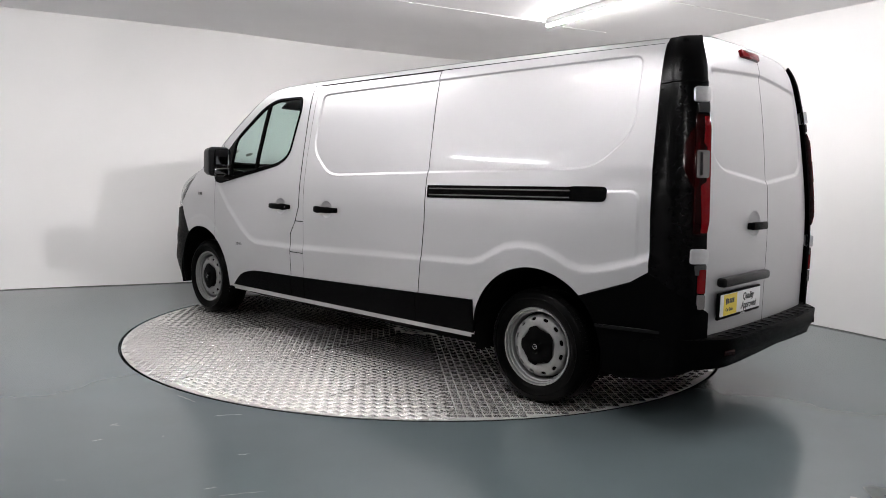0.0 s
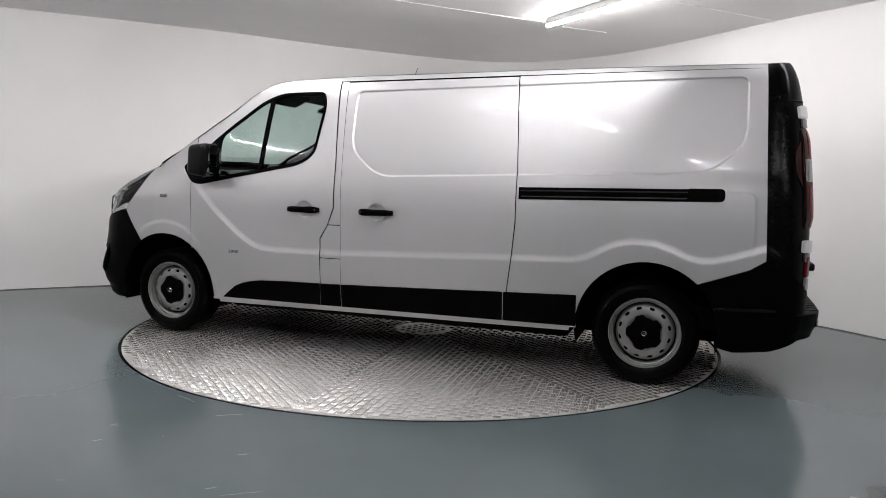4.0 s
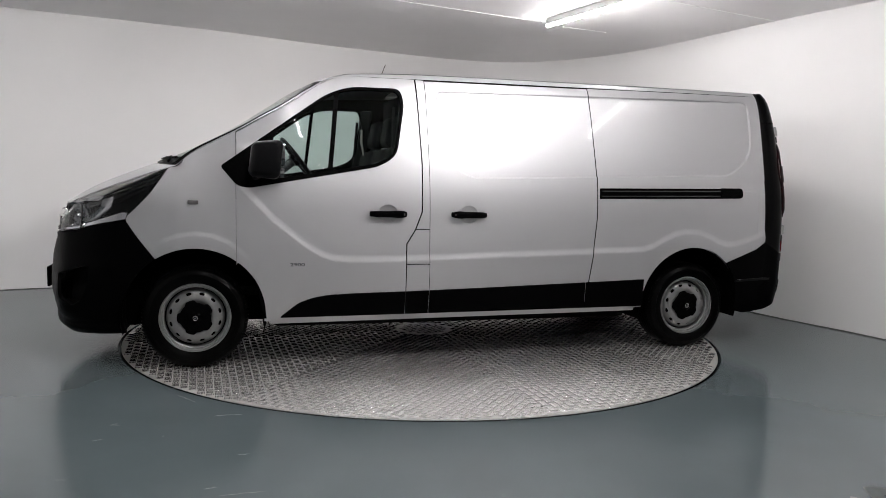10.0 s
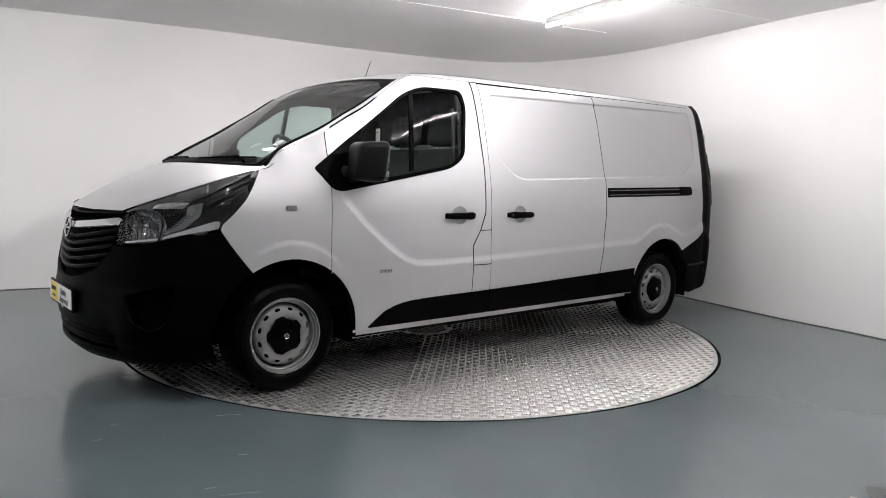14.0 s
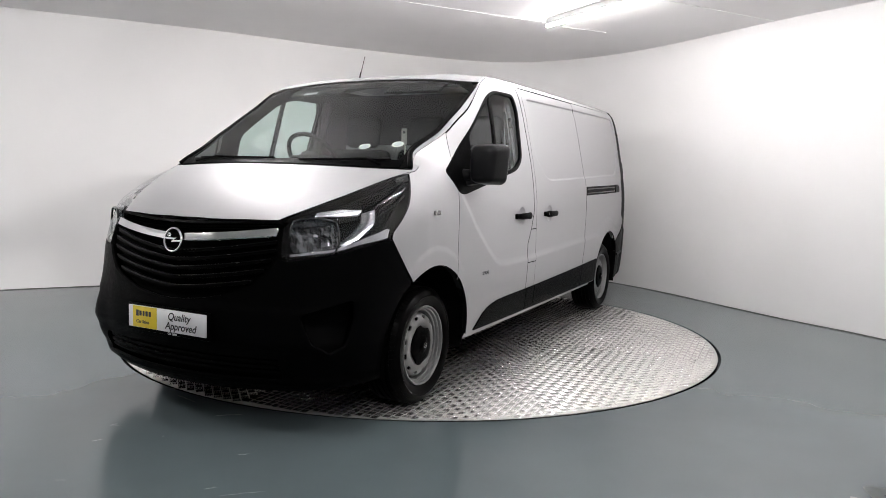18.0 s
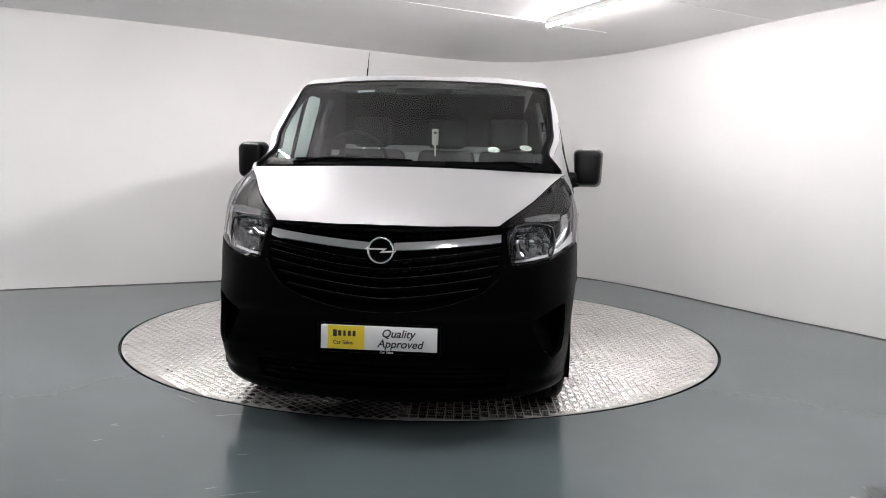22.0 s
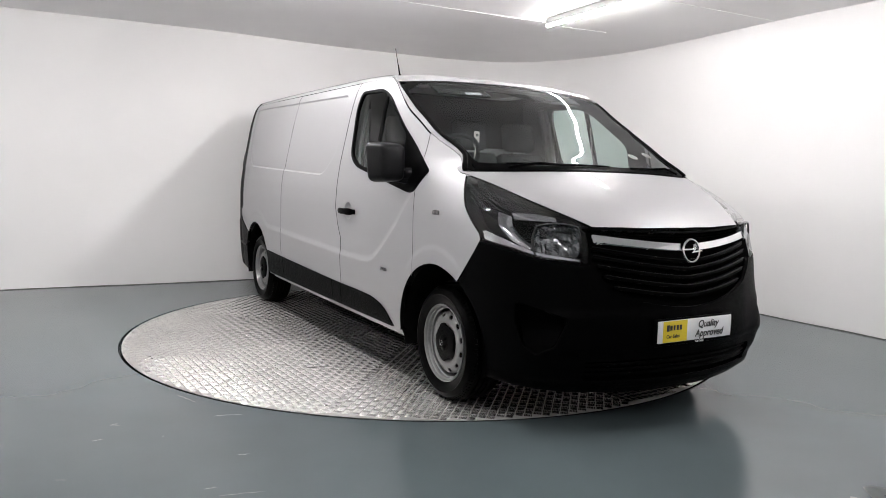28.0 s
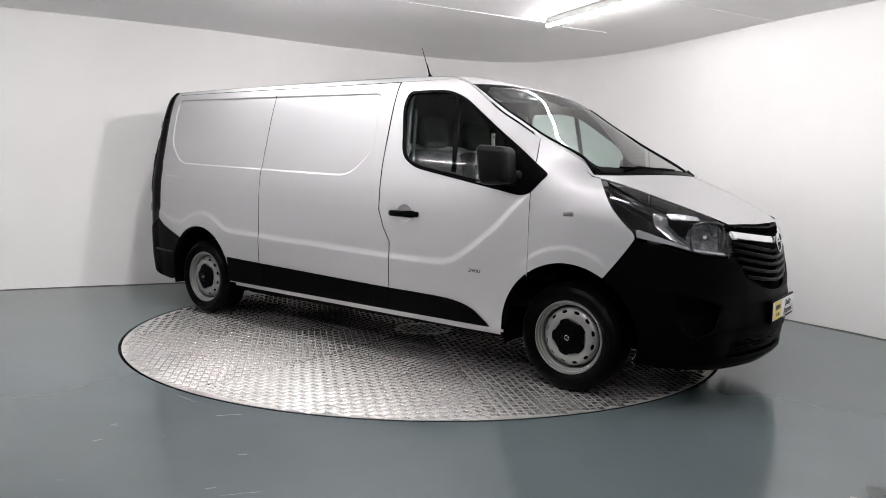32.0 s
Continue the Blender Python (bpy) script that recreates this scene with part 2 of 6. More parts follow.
def sheet(name, outer, shape, material, parent, label="", holes=(), step=0.04, flange=0.012, extra=(), lift=0.0, center=(0, 0, 1.0), turn=1, even=0.004):
    """A body panel: the outline and its holes lie in the two parameters of the surface `shape`; the rim is turned in by `flange`."""
    loops = [resample(outer, step * 0.6)] + [resample(h, step * 0.6) for h in holes]
    pts, edges = [], []
    for lp in loops:
        o = len(pts)
        pts += lp
        edges += [(o + i, o + (i + 1) % len(lp)) for i in range(len(lp))]
    xs, zs = [p[0] for p in loops[0]], [p[1] for p in loops[0]]
    gx, gz = np.meshgrid(np.arange(min(xs) + step / 2, max(xs), step), np.arange(min(zs) + step / 2, max(zs), step))
    gx, gz = gx.ravel(), gz.ravel()
    if len(extra):
        ex = np.array(list(extra), float)
        gx, gz = np.concatenate([gx, ex[:, 0]]), np.concatenate([gz, ex[:, 1]])
    ok = inside(gx, gz, loops[0])
    far = seg_dist(gx, gz, loops[0], True)
    for h in loops[1:]:
        ok &= ~inside(gx, gz, h)
        far = np.minimum(far, seg_dist(gx, gz, h, True))
    ok &= far > step * 0.22
    pts += list(zip(gx[ok], gz[ok]))
    v2, _, f2, *_ = geometry.delaunay_2d_cdt([Vector(p) for p in pts], edges, [], 0, 1e-6)
    a = np.array([v[0] for v in v2])
    b = np.array([v[1] for v in v2])
    tri = np.array(f2)
    ca, cb = a[tri].mean(1), b[tri].mean(1)
    keep = inside(ca, cb, loops[0])
    for h in loops[1:]:
        keep &= ~inside(ca, cb, h)
    tri = tri[keep]
    e = even
    P = shape(a, b)
    N = np.cross(shape(a + e, b) - shape(a - e, b), shape(a, b + e) - shape(a, b - e))
    N /= np.linalg.norm(N, axis=1, keepdims=True) + 1e-12
    if ((P - np.array(center)) * N).sum() * turn < 0:
        N = -N
    P = P + N * lift
    # face direction
    fn = np.cross(P[tri[:, 1]] - P[tri[:, 0]], P[tri[:, 2]] - P[tri[:, 0]])
    flip = (fn * N[tri].mean(1)).sum(1) < 0
    tri[flip] = tri[flip][:, ::-1]
    V, NN, F = [P], [N], [tuple(t) for t in tri]
    if flange > 0:
        cnt = {}
        for t in tri:
            for i in range(3):
                k = (t[i], t[(i + 1) % 3])
                cnt[k] = 1
        rim = [k for k in cnt if (k[1], k[0]) not in cnt]
        o = len(P)
        ids = sorted({i for k in rim for i in k})
        out_n = {i: np.zeros(3) for i in ids}
        for i, j in rim:
            d = np.cross(P[j] - P[i], N[i])
            d /= np.linalg.norm(d) + 1e-12
            out_n[i] += d
            out_n[j] += d
        at = {}
        rows_p, rows_n = [], []
        for i in ids:
            d = out_n[i] / (np.linalg.norm(out_n[i]) + 1e-12)
            at[i] = o + len(rows_p)
            for dep, w in ((0.0, 0.7), (flange, 0.0)):
                rows_p.append(P[i] - N[i] * dep + d * (0.0012 if dep else 0.0))
                q = d * (1 - w) + N[i] * w
                rows_n.append(q / np.linalg.norm(q))
        V.append(np.array(rows_p))
        NN.append(np.array(rows_n))
        F += [(at[j], at[i], at[i] + 1, at[j] + 1) for i, j in rim]
    ob = mk(name, np.concatenate(V), F, material, parent, label, normals=np.concatenate(NN))
    # silver panels get dark rims: the shade in the gaps put into colour
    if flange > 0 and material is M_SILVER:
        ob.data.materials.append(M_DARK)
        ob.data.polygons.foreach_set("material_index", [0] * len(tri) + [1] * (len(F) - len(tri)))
    return ob


# ---- the room: a bay with a bowed wall, a painted floor and a flat ceiling ----
CEIL_Z = 2.755
WALL_PLAN = [(-6.2, -8.5), (-6.2, -4.0), (-6.1, -1.0), (-5.4, 0.45), (-4.2, 1.40), (-3.06, 1.965), (-2.16, 2.43), (-1.40, 2.93), (-0.77, 3.28),
             (-0.07, 3.62), (0.40, 3.81), (0.97, 3.90), (1.56, 3.70), (2.06, 3.26), (2.42, 2.76), (2.72, 2.18), (3.17, 1.12),
             (3.42, 0.60), (3.72, 0.03), (4.3, -1.3), (4.75, -3.0), (4.9, -5.0), (4.9, -8.5)]


def smooth_plan(pts, n=8):
    out = []
    P = [Vector(p) for p in pts]
    for i in range(len(P) - 1):
        p0, p1, p2, p3 = P[max(i - 1, 0)], P[i], P[i + 1], P[min(i + 2, len(P) - 1)]
        for j in range(n):
            t = j / n
            out.append(0.5 * ((2 * p1) + (p2 - p0) * t + (2 * p0 - 5 * p1 + 4 * p2 - p3) * t**2 + (3 * p1 - p0 - 3 * p2 + p3) * t**3))
    out.append(P[-1])
    return out


def build_room():
    plan = smooth_plan(WALL_PLAN)
    n = len(plan)
    verts, faces = [], []
    for k, p in enumerate(plan):
        d = (plan[min(k + 1, n - 1)] - plan[max(k - 1, 0)]).normalized()
        o = Vector((-d.y, d.x)) * 0.15
        for q, z in ((p, -0.05), (p, CEIL_Z + 0.1), (p + o, CEIL_Z + 0.1), (p + o, -0.05)):
            verts.append((q.x, q.y, z))
    for k in range(n - 1):
        a, b = 4 * k, 4 * k + 4
        for i in range(4):
            faces.append((a + i, a + (i + 1) % 4, b + (i + 1) % 4, b + i))
    w = mk("wall_bowed", verts, faces, M_WALL, smooth=False)
    w.data.polygons.foreach_set("use_smooth", [True] * len(w.data.polygons))
    es = w.data.edges
    w.data.attributes.new("sharp_edge", "BOOLEAN", "EDGE").data.foreach_set(
        "value", [abs(w.data.vertices[e.vertices[0]].co.z - w.data.vertices[e.vertices[1]].co.z) < 0.1 for e in es])
    tagged(w, "smooth white painted wall that bows round the turntable", "wall", kind="structure")
    # thin dark strip where the wall meets the floor
    verts, faces = [], []
    for k, p in enumerate(plan):
        d = (plan[min(k + 1, n - 1)] - plan[max(k - 1, 0)]).normalized()
        o = Vector((d.y, -d.x)) * 0.006
        h = 0.007 + 0.003 * noise.noise((p.x * 2.0, p.y * 2.0, 0))
        for q, z in ((p, h), (p + o, h), (p + o * 1.6, 0.001)):
            verts.append((q.x, q.y, z))
    for k in range(n - 1):
        a, b = 3 * k, 3 * k + 3
        faces += [(a, a + 1, b + 1, b), (a + 1, a + 2, b + 2, b + 1)]
    tagged(mk("baseboard", verts, faces, M_DARKSTEEL), "thin dark strip along the foot of the wall", "baseboard", kind="structure")
    bm = bmesh.new()
    b_box(bm, (-0.65, -8.6, 1.4), (11.6, 0.2, 2.9))
    tagged(part("wall_back", bm, M_BACKWALL, None, smooth=False), "plain white painted wall behind the camera", "wall", kind="structure")
    bm = bmesh.new()
    b_box(bm, (-0.6, -2.2, CEIL_Z + 0.06), (12.0, 13.2, 0.12))
    tagged(part("ceiling", bm, M_CEIL, None, smooth=False), "flat white painted board ceiling with thin joints", "ceiling", kind="structure")
    # the floor, with a round pit for the turntable
    R = 2.272
    verts, faces = [], []
    N = 128
    for ring, r in enumerate((R, 2.6, 3.4, 5.0, 9.5)):
        for j in range(N):
            a = 2 * math.pi * j / N
            verts.append((r * math.cos(a), r * math.sin(a) - (0.0 if ring < 3 else 1.0 if ring == 3 else 2.2), 0.0))
    for k in range(4):
        for j in range(N):
            a, b = k * N + j, k * N + (j + 1) % N
            faces.append((a, a + N, b + N, b))
    o = len(verts)
    for j in range(N):
        a = 2 * math.pi * j / N
        verts.append((R * math.cos(a), R * math.sin(a), -0.07))
    for j in range(N):
        faces.append((j, (j + 1) % N, o + (j + 1) % N, o + j))
    faces.append(tuple(o + j for j in range(N)))
    f = mk("floor", verts, faces, M_FLOOR)
    tagged(f, "glossy grey-green painted concrete floor with scuffs", "floor", kind="structure")


def ceiling_joint(a, b):
    d = Vector((b[0] - a[0], b[1] - a[1], 0))
    bm = bmesh.new()
    m = Matrix.Translation(((a[0] + b[0]) / 2, (a[1] + b[1]) / 2, CEIL_Z - 0.002)) @ pose(0, 0, 0, 0, 0, math.degrees(math.atan2(d.y, d.x)))
    b_box(bm, None, (d.length, 0.012, 0.006), m=m)
    return tagged(part("trim", bm, M_JOINT, None, smooth=False), "thin white cover strip on a ceiling joint", "trim", kind="structure")


def batten(a, b, tube):
    """A ceiling batten with one round tube hung below its body; a and b are the tube's ends."""
    a, b = Vector(a), Vector(b)
    mid, d = (a + b) / 2, b - a
    th = empty("ceiling_light", Matrix.Translation((mid.x, mid.y, CEIL_Z)) @ pose(0, 0, 0, 0, 0, math.degrees(math.atan2(d.y, d.x))))
    L = d.length
    bm = bmesh.new()
    b_box(bm, (0, 0, -0.029), (L * 0.98, 0.050, 0.058), bevel=0.008)
    part("batten_body", bm, M_LAMPBODY, th)
    z = a.z - CEIL_Z
    bm = bmesh.new()
    r = 0.017
    prof = [(-L / 2, 0.004), (-L / 2 + 0.003, 0.012), (-L / 2 + 0.012, r), (L / 2 - 0.012, r), (L / 2 - 0.003, 0.012), (L / 2, 0.004)]
    rings = [[bm.verts.new((x, rr * math.cos(2 * math.pi * j / 14), z + rr * math.sin(2 * math.pi * j / 14))) for j in range(14)] for x, rr in prof]
    for p, q in zip(rings, rings[1:]):
        for j in range(14):
            bm.faces.new((p[j], p[(j + 1) % 14], q[(j + 1) % 14], q[j]))
    part("tube", bm, tube, th, "bright white glowing tube")
    for s in (-1, 1):
        bm = bmesh.new()
        b_box(bm, (s * (L / 2 - 0.16), 0, z / 2 - 0.005), (0.03, 0.028, abs(z) - 0.012), bevel=0.004)
        part("clip", bm, M_LAMPBODY, th)
    return tagged(th, "white ceiling batten with one bright round tube", "ceiling light", group="ceiling battens")


def floodlight(p, aim):
    """A square flood with a glowing face, hung from the ceiling by a yoke."""
    p = Vector(p)
    d = (Vector(aim) - p).normalized()
    th = empty("floodlight", Matrix.Translation(p))
    q = d.to_track_quat("Y", "Z").to_matrix().to_4x4()
    bm = bmesh.new()
    b_box(bm, None, (0.24, 0.05, 0.19), bevel=0.01, m=q @ pose(0, -0.035, 0))
    # deep sides that keep the beam off the floor nearby
    for u, v, w, h in ((0, 0.082, 0.216, 0.012), (0, -0.082, 0.216, 0.012), (0.106, 0, 0.012, 0.152), (-0.106, 0, 0.012, 0.152)):
        b_box(bm, None, (w, 0.17, h), m=q @ pose(u, 0.074, v))
    part("housing", bm, M_GREYPL, th)
    bm = bmesh.new()
    b_box(bm, None, (0.19, 0.004, 0.14), m=q)
    part("lens", bm, M_FLOOD, th, "bright white glowing face", smooth=False)
    bm = bmesh.new()
    b_box(bm, (-d.x * 0.06, -d.y * 0.06, (CEIL_Z - p.z) / 2 + 0.03), (0.04, 0.04, CEIL_Z - p.z - 0.06), bevel=0.004)
    part("bracket", bm, M_GREYPL, th)
    return tagged(th, "square white floodlight hung below the ceiling", "floodlight")


# ---- the turntable: eight sectors of five-bar tread plate round a centre disc ----
TABLE_R = 2.25
HUB_R = 0.21


def tread_bars(inside_of, x0, x1, y0, y1, turn, pitch=0.046):
    """Raised bars in blocks of five, the blocks turned crosswise in turn; one joined mesh."""
    c, s = math.cos(turn), math.sin(turn)
    n = int(5.0 / pitch)
    ii, jj = np.meshgrid(np.arange(-n, n), np.arange(-n, n))
    u, v = (ii.ravel() + 0.5) * pitch, (jj.ravel() + 0.5) * pitch
    odd = (ii.ravel() + jj.ravel()) % 2 == 1
    wx, wy = u * c - v * s, u * s + v * c
    ok = inside_of(wx, wy, 0.022)
    u, v, odd = u[ok], v[ok], odd[ok]
    verts, k = [], 0
    L, w, h = pitch * 0.47, pitch * 0.078, 0.0024
    shape = np.array([(-L, 0, 0), (-L * 0.7, -w, 0), (L * 0.7, -w, 0), (L, 0, 0), (L * 0.7, w, 0), (-L * 0.7, w, 0), (-L * 0.62, 0, h), (L * 0.62, 0, h)])
    faces = [(0, 1, 6), (1, 2, 7, 6), (2, 3, 7), (3, 4, 7), (4, 5, 6, 7), (5, 0, 6)]
    out = []
    for b in range(5):
        o = (b - 2) * pitch * 0.185
        p = shape + np.array([0, o, 0])
        P = np.where(odd[:, None, None], p[None][..., [1, 0, 2]] * np.array([1, -1, 1]), p[None])
        P = P + np.stack([u, v, 0 * u], -1)[:, None]
        out.append(P)
    P = np.concatenate(out).reshape(-1, 3)
    Q = np.stack([P[:, 0] * c - P[:, 1] * s, P[:, 0] * s + P[:, 1] * c, P[:, 2]], -1)
    m = len(Q) // 8
    idx, tot = [], []
    for f in faces:
        idx.append(np.arange(m)[:, None] * 8 + np.array(f)[None])
        tot.append(np.full(m, len(f)))
    loops = np.concatenate([i.ravel() for i in idx])
    tot = np.concatenate(tot)
    me = bpy.data.meshes.new("tread_pattern")
    me.vertices.add(len(Q))
    me.vertices.foreach_set("co", Q.ravel())
    me.loops.add(len(loops))
    me.loops.foreach_set("vertex_index", loops)
    me.polygons.add(len(tot))
    me.polygons.foreach_set("loop_start", np.concatenate([[0], np.cumsum(tot)[:-1]]))
    me.update(calc_edges=True)
    me.materials.append(M_BARS)
    return me


def build_turntable():
    th = empty("turntable")
    for k in range(8):
        a0, a1 = radians(3 + 45 * k), radians(48 + 45 * k)
        g = 0.0022
        pts = []
        for i in range(13):
            a = a0 + g / TABLE_R + (a1 - a0 - 2 * g / TABLE_R) * i / 12
            pts.append((TABLE_R * math.cos(a), TABLE_R * math.sin(a)))
        for i in range(9):
            a = a1 - g / HUB_R - (a1 - a0 - 2 * g / HUB_R) * i / 8
            pts.append(((HUB_R + 0.003) * math.cos(a), (HUB_R + 0.003) * math.sin(a)))
        n = len(pts)
        verts = [(x, y, 0) for x, y in pts] + [(x, y, -0.012) for x, y in pts]
        faces = [tuple(range(n))] + [(i, i + n, (i + 1) % n + n, (i + 1) % n) for i in range(n)]
        deck = mk("deck_plate", verts, faces, M_PLATE, th)
        for half in range(2):
            lo, hi = a0 + half * (a1 - a0) / 2, a0 + (half + 1) * (a1 - a0) / 2

            def within(x, y, r, lo=lo, hi=hi):
                rad, ang = np.hypot(x, y), np.arctan2(y, x) % (2 * math.pi)
                mid = ((lo + hi) / 2) % (2 * math.pi)
                d = np.abs((ang - mid + math.pi) % (2 * math.pi) - math.pi)
                lim = (hi - lo) / 2 + 0.006 / np.maximum(rad, 0.1)
                return (rad < TABLE_R - r) & (rad > HUB_R + r) & (d < lim)
            bars = new("tread_pattern", tread_bars(within, -3, 3, -3, 3, a0 if half == 0 else a1 + radians(45)))
            bars.parent = deck
            tagged(bars, kind="stuff")
        for i, r in enumerate((0.75, 1.4, 2.1)):
            for e in (0.03, -0.03):
                a = (a0 if e > 0 else a1) + e / r
                bm = bmesh.new()
                bmesh.ops.create_cone(bm, cap_ends=True, segments=10, radius1=0.009, radius2=0.006, depth=0.003, matrix=pose(r * math.cos(a), r * math.sin(a), 0.0015))
                part("screw", bm, M_DARKSTEEL, deck)
    N = 64
    verts = [(HUB_R * math.cos(2 * math.pi * j / N), HUB_R * math.sin(2 * math.pi * j / N), z) for z in (0.001, -0.012) for j in range(N)]
    hub = mk("hub_plate", verts, [tuple(range(N))] + [(j, j + N, (j + 1) % N + N, (j + 1) % N) for j in range(N)], M_PLATE, th)
    bars = new("tread_pattern", tread_bars(lambda x, y, r: np.hypot(x, y) < HUB_R - r, -1, 1, -1, 1, 0.3))
    bars.parent = hub
    tagged(bars, kind="stuff")
    N = 128
    verts = [(r * math.cos(2 * math.pi * j / N), r * math.sin(2 * math.pi * j / N), z) for r, z in ((TABLE_R + 0.001, -0.003), (TABLE_R + 0.001, -0.06)) for j in range(N)]
    verts += [(0, 0, -0.014)] + [((TABLE_R - 0.002) * math.cos(2 * math.pi * j / N), (TABLE_R - 0.002) * math.sin(2 * math.pi * j / N), -0.014) for j in range(N)]
    faces = [(j, j + N, (j + 1) % N + N, (j + 1) % N) for j in range(N)] + [(2 * N, 2 * N + 1 + j, 2 * N + 1 + (j + 1) % N) for j in range(N)]
    mk("under_frame", verts, faces, M_DARK, th)
    # dark streaks worn into the deck
    for k, (x0, y0, x1, y1, w) in enumerate(((-0.914, 1.295, -0.898, 1.445, 0.034), (-0.905, 1.47, -0.935, 1.60, 0.016), (-0.94, 1.62, -0.95, 1.72, 0.010),
                                             (0.778, -1.285, 0.80, -1.12, 0.022), (-0.881, -1.245, -0.863, -1.19, 0.022), (1.30, 1.02, 1.36, 1.10, 0.012))):
        rnd = random.Random(40 + k)
        a, b = Vector((x0, y0, 0)), Vector((x1, y1, 0))
        n = Vector((y0 - y1, x1 - x0, 0)).normalized()
        up, dn = [], []
        for i in range(13):
            q = a.lerp(b, i / 12) + n * rnd.uniform(-0.25, 0.25) * w
            h = w * 0.5 * math.sin(math.pi * (0.06 + 0.88 * i / 12)) * rnd.uniform(0.35, 1.0)
            up.append((q.x + n.x * h, q.y + n.y * h, 0.0030))
            dn.append((q.x - n.x * h, q.y - n.y * h, 0.0030))
        mk("deck_stain", up + dn, [(i, i + 1, 14 + i, 13 + i) for i in range(12)], M_DECKSTAIN, th)
    return tagged(th, "round turntable of worn aluminium tread plate set in the floor", "turntable")


build_room()
# the far left batten is added out of view to brighten the left wall
for p, q, tube in (((1.11, 1.24), (1.79, -0.12), M_TUBE_DIM), ((2.38, -1.30), (3.06, -2.66), M_TUBE_SIDE), ((-4.35, -1.70), (-3.67, -3.06), M_TUBE_ADDED),
                   ((-1.93, 0.28), (-1.25, -1.08), M_TUBE), ((-0.62, -2.30), (0.06, -3.66), M_TUBE_DIM), ((0.65, -4.85), (1.33, -6.21), M_TUBE)):
    batten((*p, 2.69), (*q, 2.69), tube)
ceiling_joint((-2.6, -0.45), (1.1, 1.385))
ceiling_joint((1.62, 0.22), (3.2, 1.03))
ceiling_joint((1.32, 1.57), (1.80, 1.775))
floodlight((1.28, -2.28, 2.63), (-1.5, 1.4, 0.9))
turntable = build_turntable()


# ---- the van: x ahead, y to its left, z up; its origin lies on the ground midway between the axles ----
PLAN = [(2.70, 0), (2.688, 0.2), (2.658, 0.36), (2.612, 0.52), (2.535, 0.68), (2.43, 0.79), (2.29, 0.874), (2.1, 0.922), (1.9, 0.944),
        (1.75, 0.948), (1.2, 0.955), (0.3, 0.957), (-0.9, 0.953), (-1.75, 0.94), (-2.2, 0.915), (-2.4, 0.893), (-2.49, 0.87), (-2.555, 0.825),
        (-2.595, 0.75), (-2.612, 0.6), (-2.624, 0.3), (-2.628, 0)]
_fine = np.array([tuple(p) for p in smooth_plan(PLAN, 16)])
_arc = np.concatenate([[0], np.cumsum(np.hypot(*np.diff(_fine, axis=0).T))])
S_END = float(_arc[-1])


def plan_at(s):
    return np.interp(s, _arc, _fine[:, 0]), np.interp(s, _arc, _fine[:, 1])


def s_x(x):
    """The arc at a station x of the flank."""
    return float(np.interp(-x, -_fine[:, 0], _arc))


def s_y(y):
    """The arc at a half-width y of the nose."""
    k = len(_fine) * 9 // (len(PLAN) - 1)
    return float(np.interp(y, _fine[:k, 1], _arc[:k]))


def s_yr(y):
    """The arc at a half-width y of the tail."""
    k = len(_fine) * 12 // (len(PLAN) - 1)
    return float(np.interp(-y, -_fine[k:, 1], _arc[k:]))


section = curve_of([(0.15, 0.90), (0.22, 0.94), (0.3, 0.968), (0.45, 0.985), (0.65, 0.996), (0.8, 1.0), (1.0, 1.0), (1.12, 0.994), (1.25, 0.977),
                    (1.5, 0.928), (1.75, 0.868), (1.83, 0.838), (1.88, 0.803), (1.92, 0.745), (1.945, 0.66), (1.965, 0.5)])
nose = curve_of([(0.15, -0.13), (0.2, -0.09), (0.26, -0.03), (0.34, 0.0), (0.5, 0.0), (0.62, -0.005), (0.8, -0.02), (0.92, -0.05), (1.0, -0.09), (1.1, -0.12), (1.25, -0.17)])
tail = curve_of([(0.3, 0.02), (0.5, 0.0), (0.9, 0.0), (1.1, 0.008), (1.4, 0.035), (1.7, 0.08), (1.88, 0.125), (1.94, 0.17), (1.965, 0.25)])
hood_line = curve_of([(2.78, 0.83), (2.70, 0.92), (2.66, 0.96), (2.60, 1.01), (2.55, 1.045), (2.38, 1.150), (2.2, 1.235), (2.085, 1.280), (1.9, 1.34)])
roof_line = curve_of([(2.3, 1.165), (2.085, 1.280), (1.82, 1.412), (1.62, 1.525), (1.375, 1.682), (1.168, 1.808), (1.0, 1.885), (0.83, 1.931), (0.58, 1.957), (0.2, 1.965), (-2.5, 1.95), (-2.7, 1.94)])

CREASE = [(1.56, 1.20), (1.50, 1.137), (1.30, 0.93), (1.12, 0.785), (1.04, 0.73), (0.977, 0.695), (0.905, 0.674), (0.80, 0.668), (0.39, 0.672), (-0.9, 0.716), (-1.32, 0.728), (-1.40, 0.75), (-1.48, 0.795),
          (-1.57, 0.838), (-1.66, 0.856), (-1.78, 0.85), (-1.88, 0.815), (-1.95, 0.78), (-2.03, 0.76), (-2.12, 0.765), (-2.25, 0.80), (-2.40, 0.85)]
ARCH_F = [(2.08, 0.63), (2.02, 0.71), (1.93, 0.785), (1.84, 0.82), (1.75, 0.832), (1.65, 0.818), (1.57, 0.785), (1.50, 0.735), (1.45, 0.69)]
REC_1 = rounded([(0.225, 1.80), (0.232, 1.40), (0.02, 1.222), (-1.0, 1.238), (-1.0, 1.82)], [0.05, 0.10, 0.10, 0, 0])
REC_2 = rounded([(-0.85, 1.82), (-0.85, 1.236), (-2.07, 1.292), (-2.262, 1.47), (-2.252, 1.858)], [0, 0, 0.10, 0.10, 0.06])
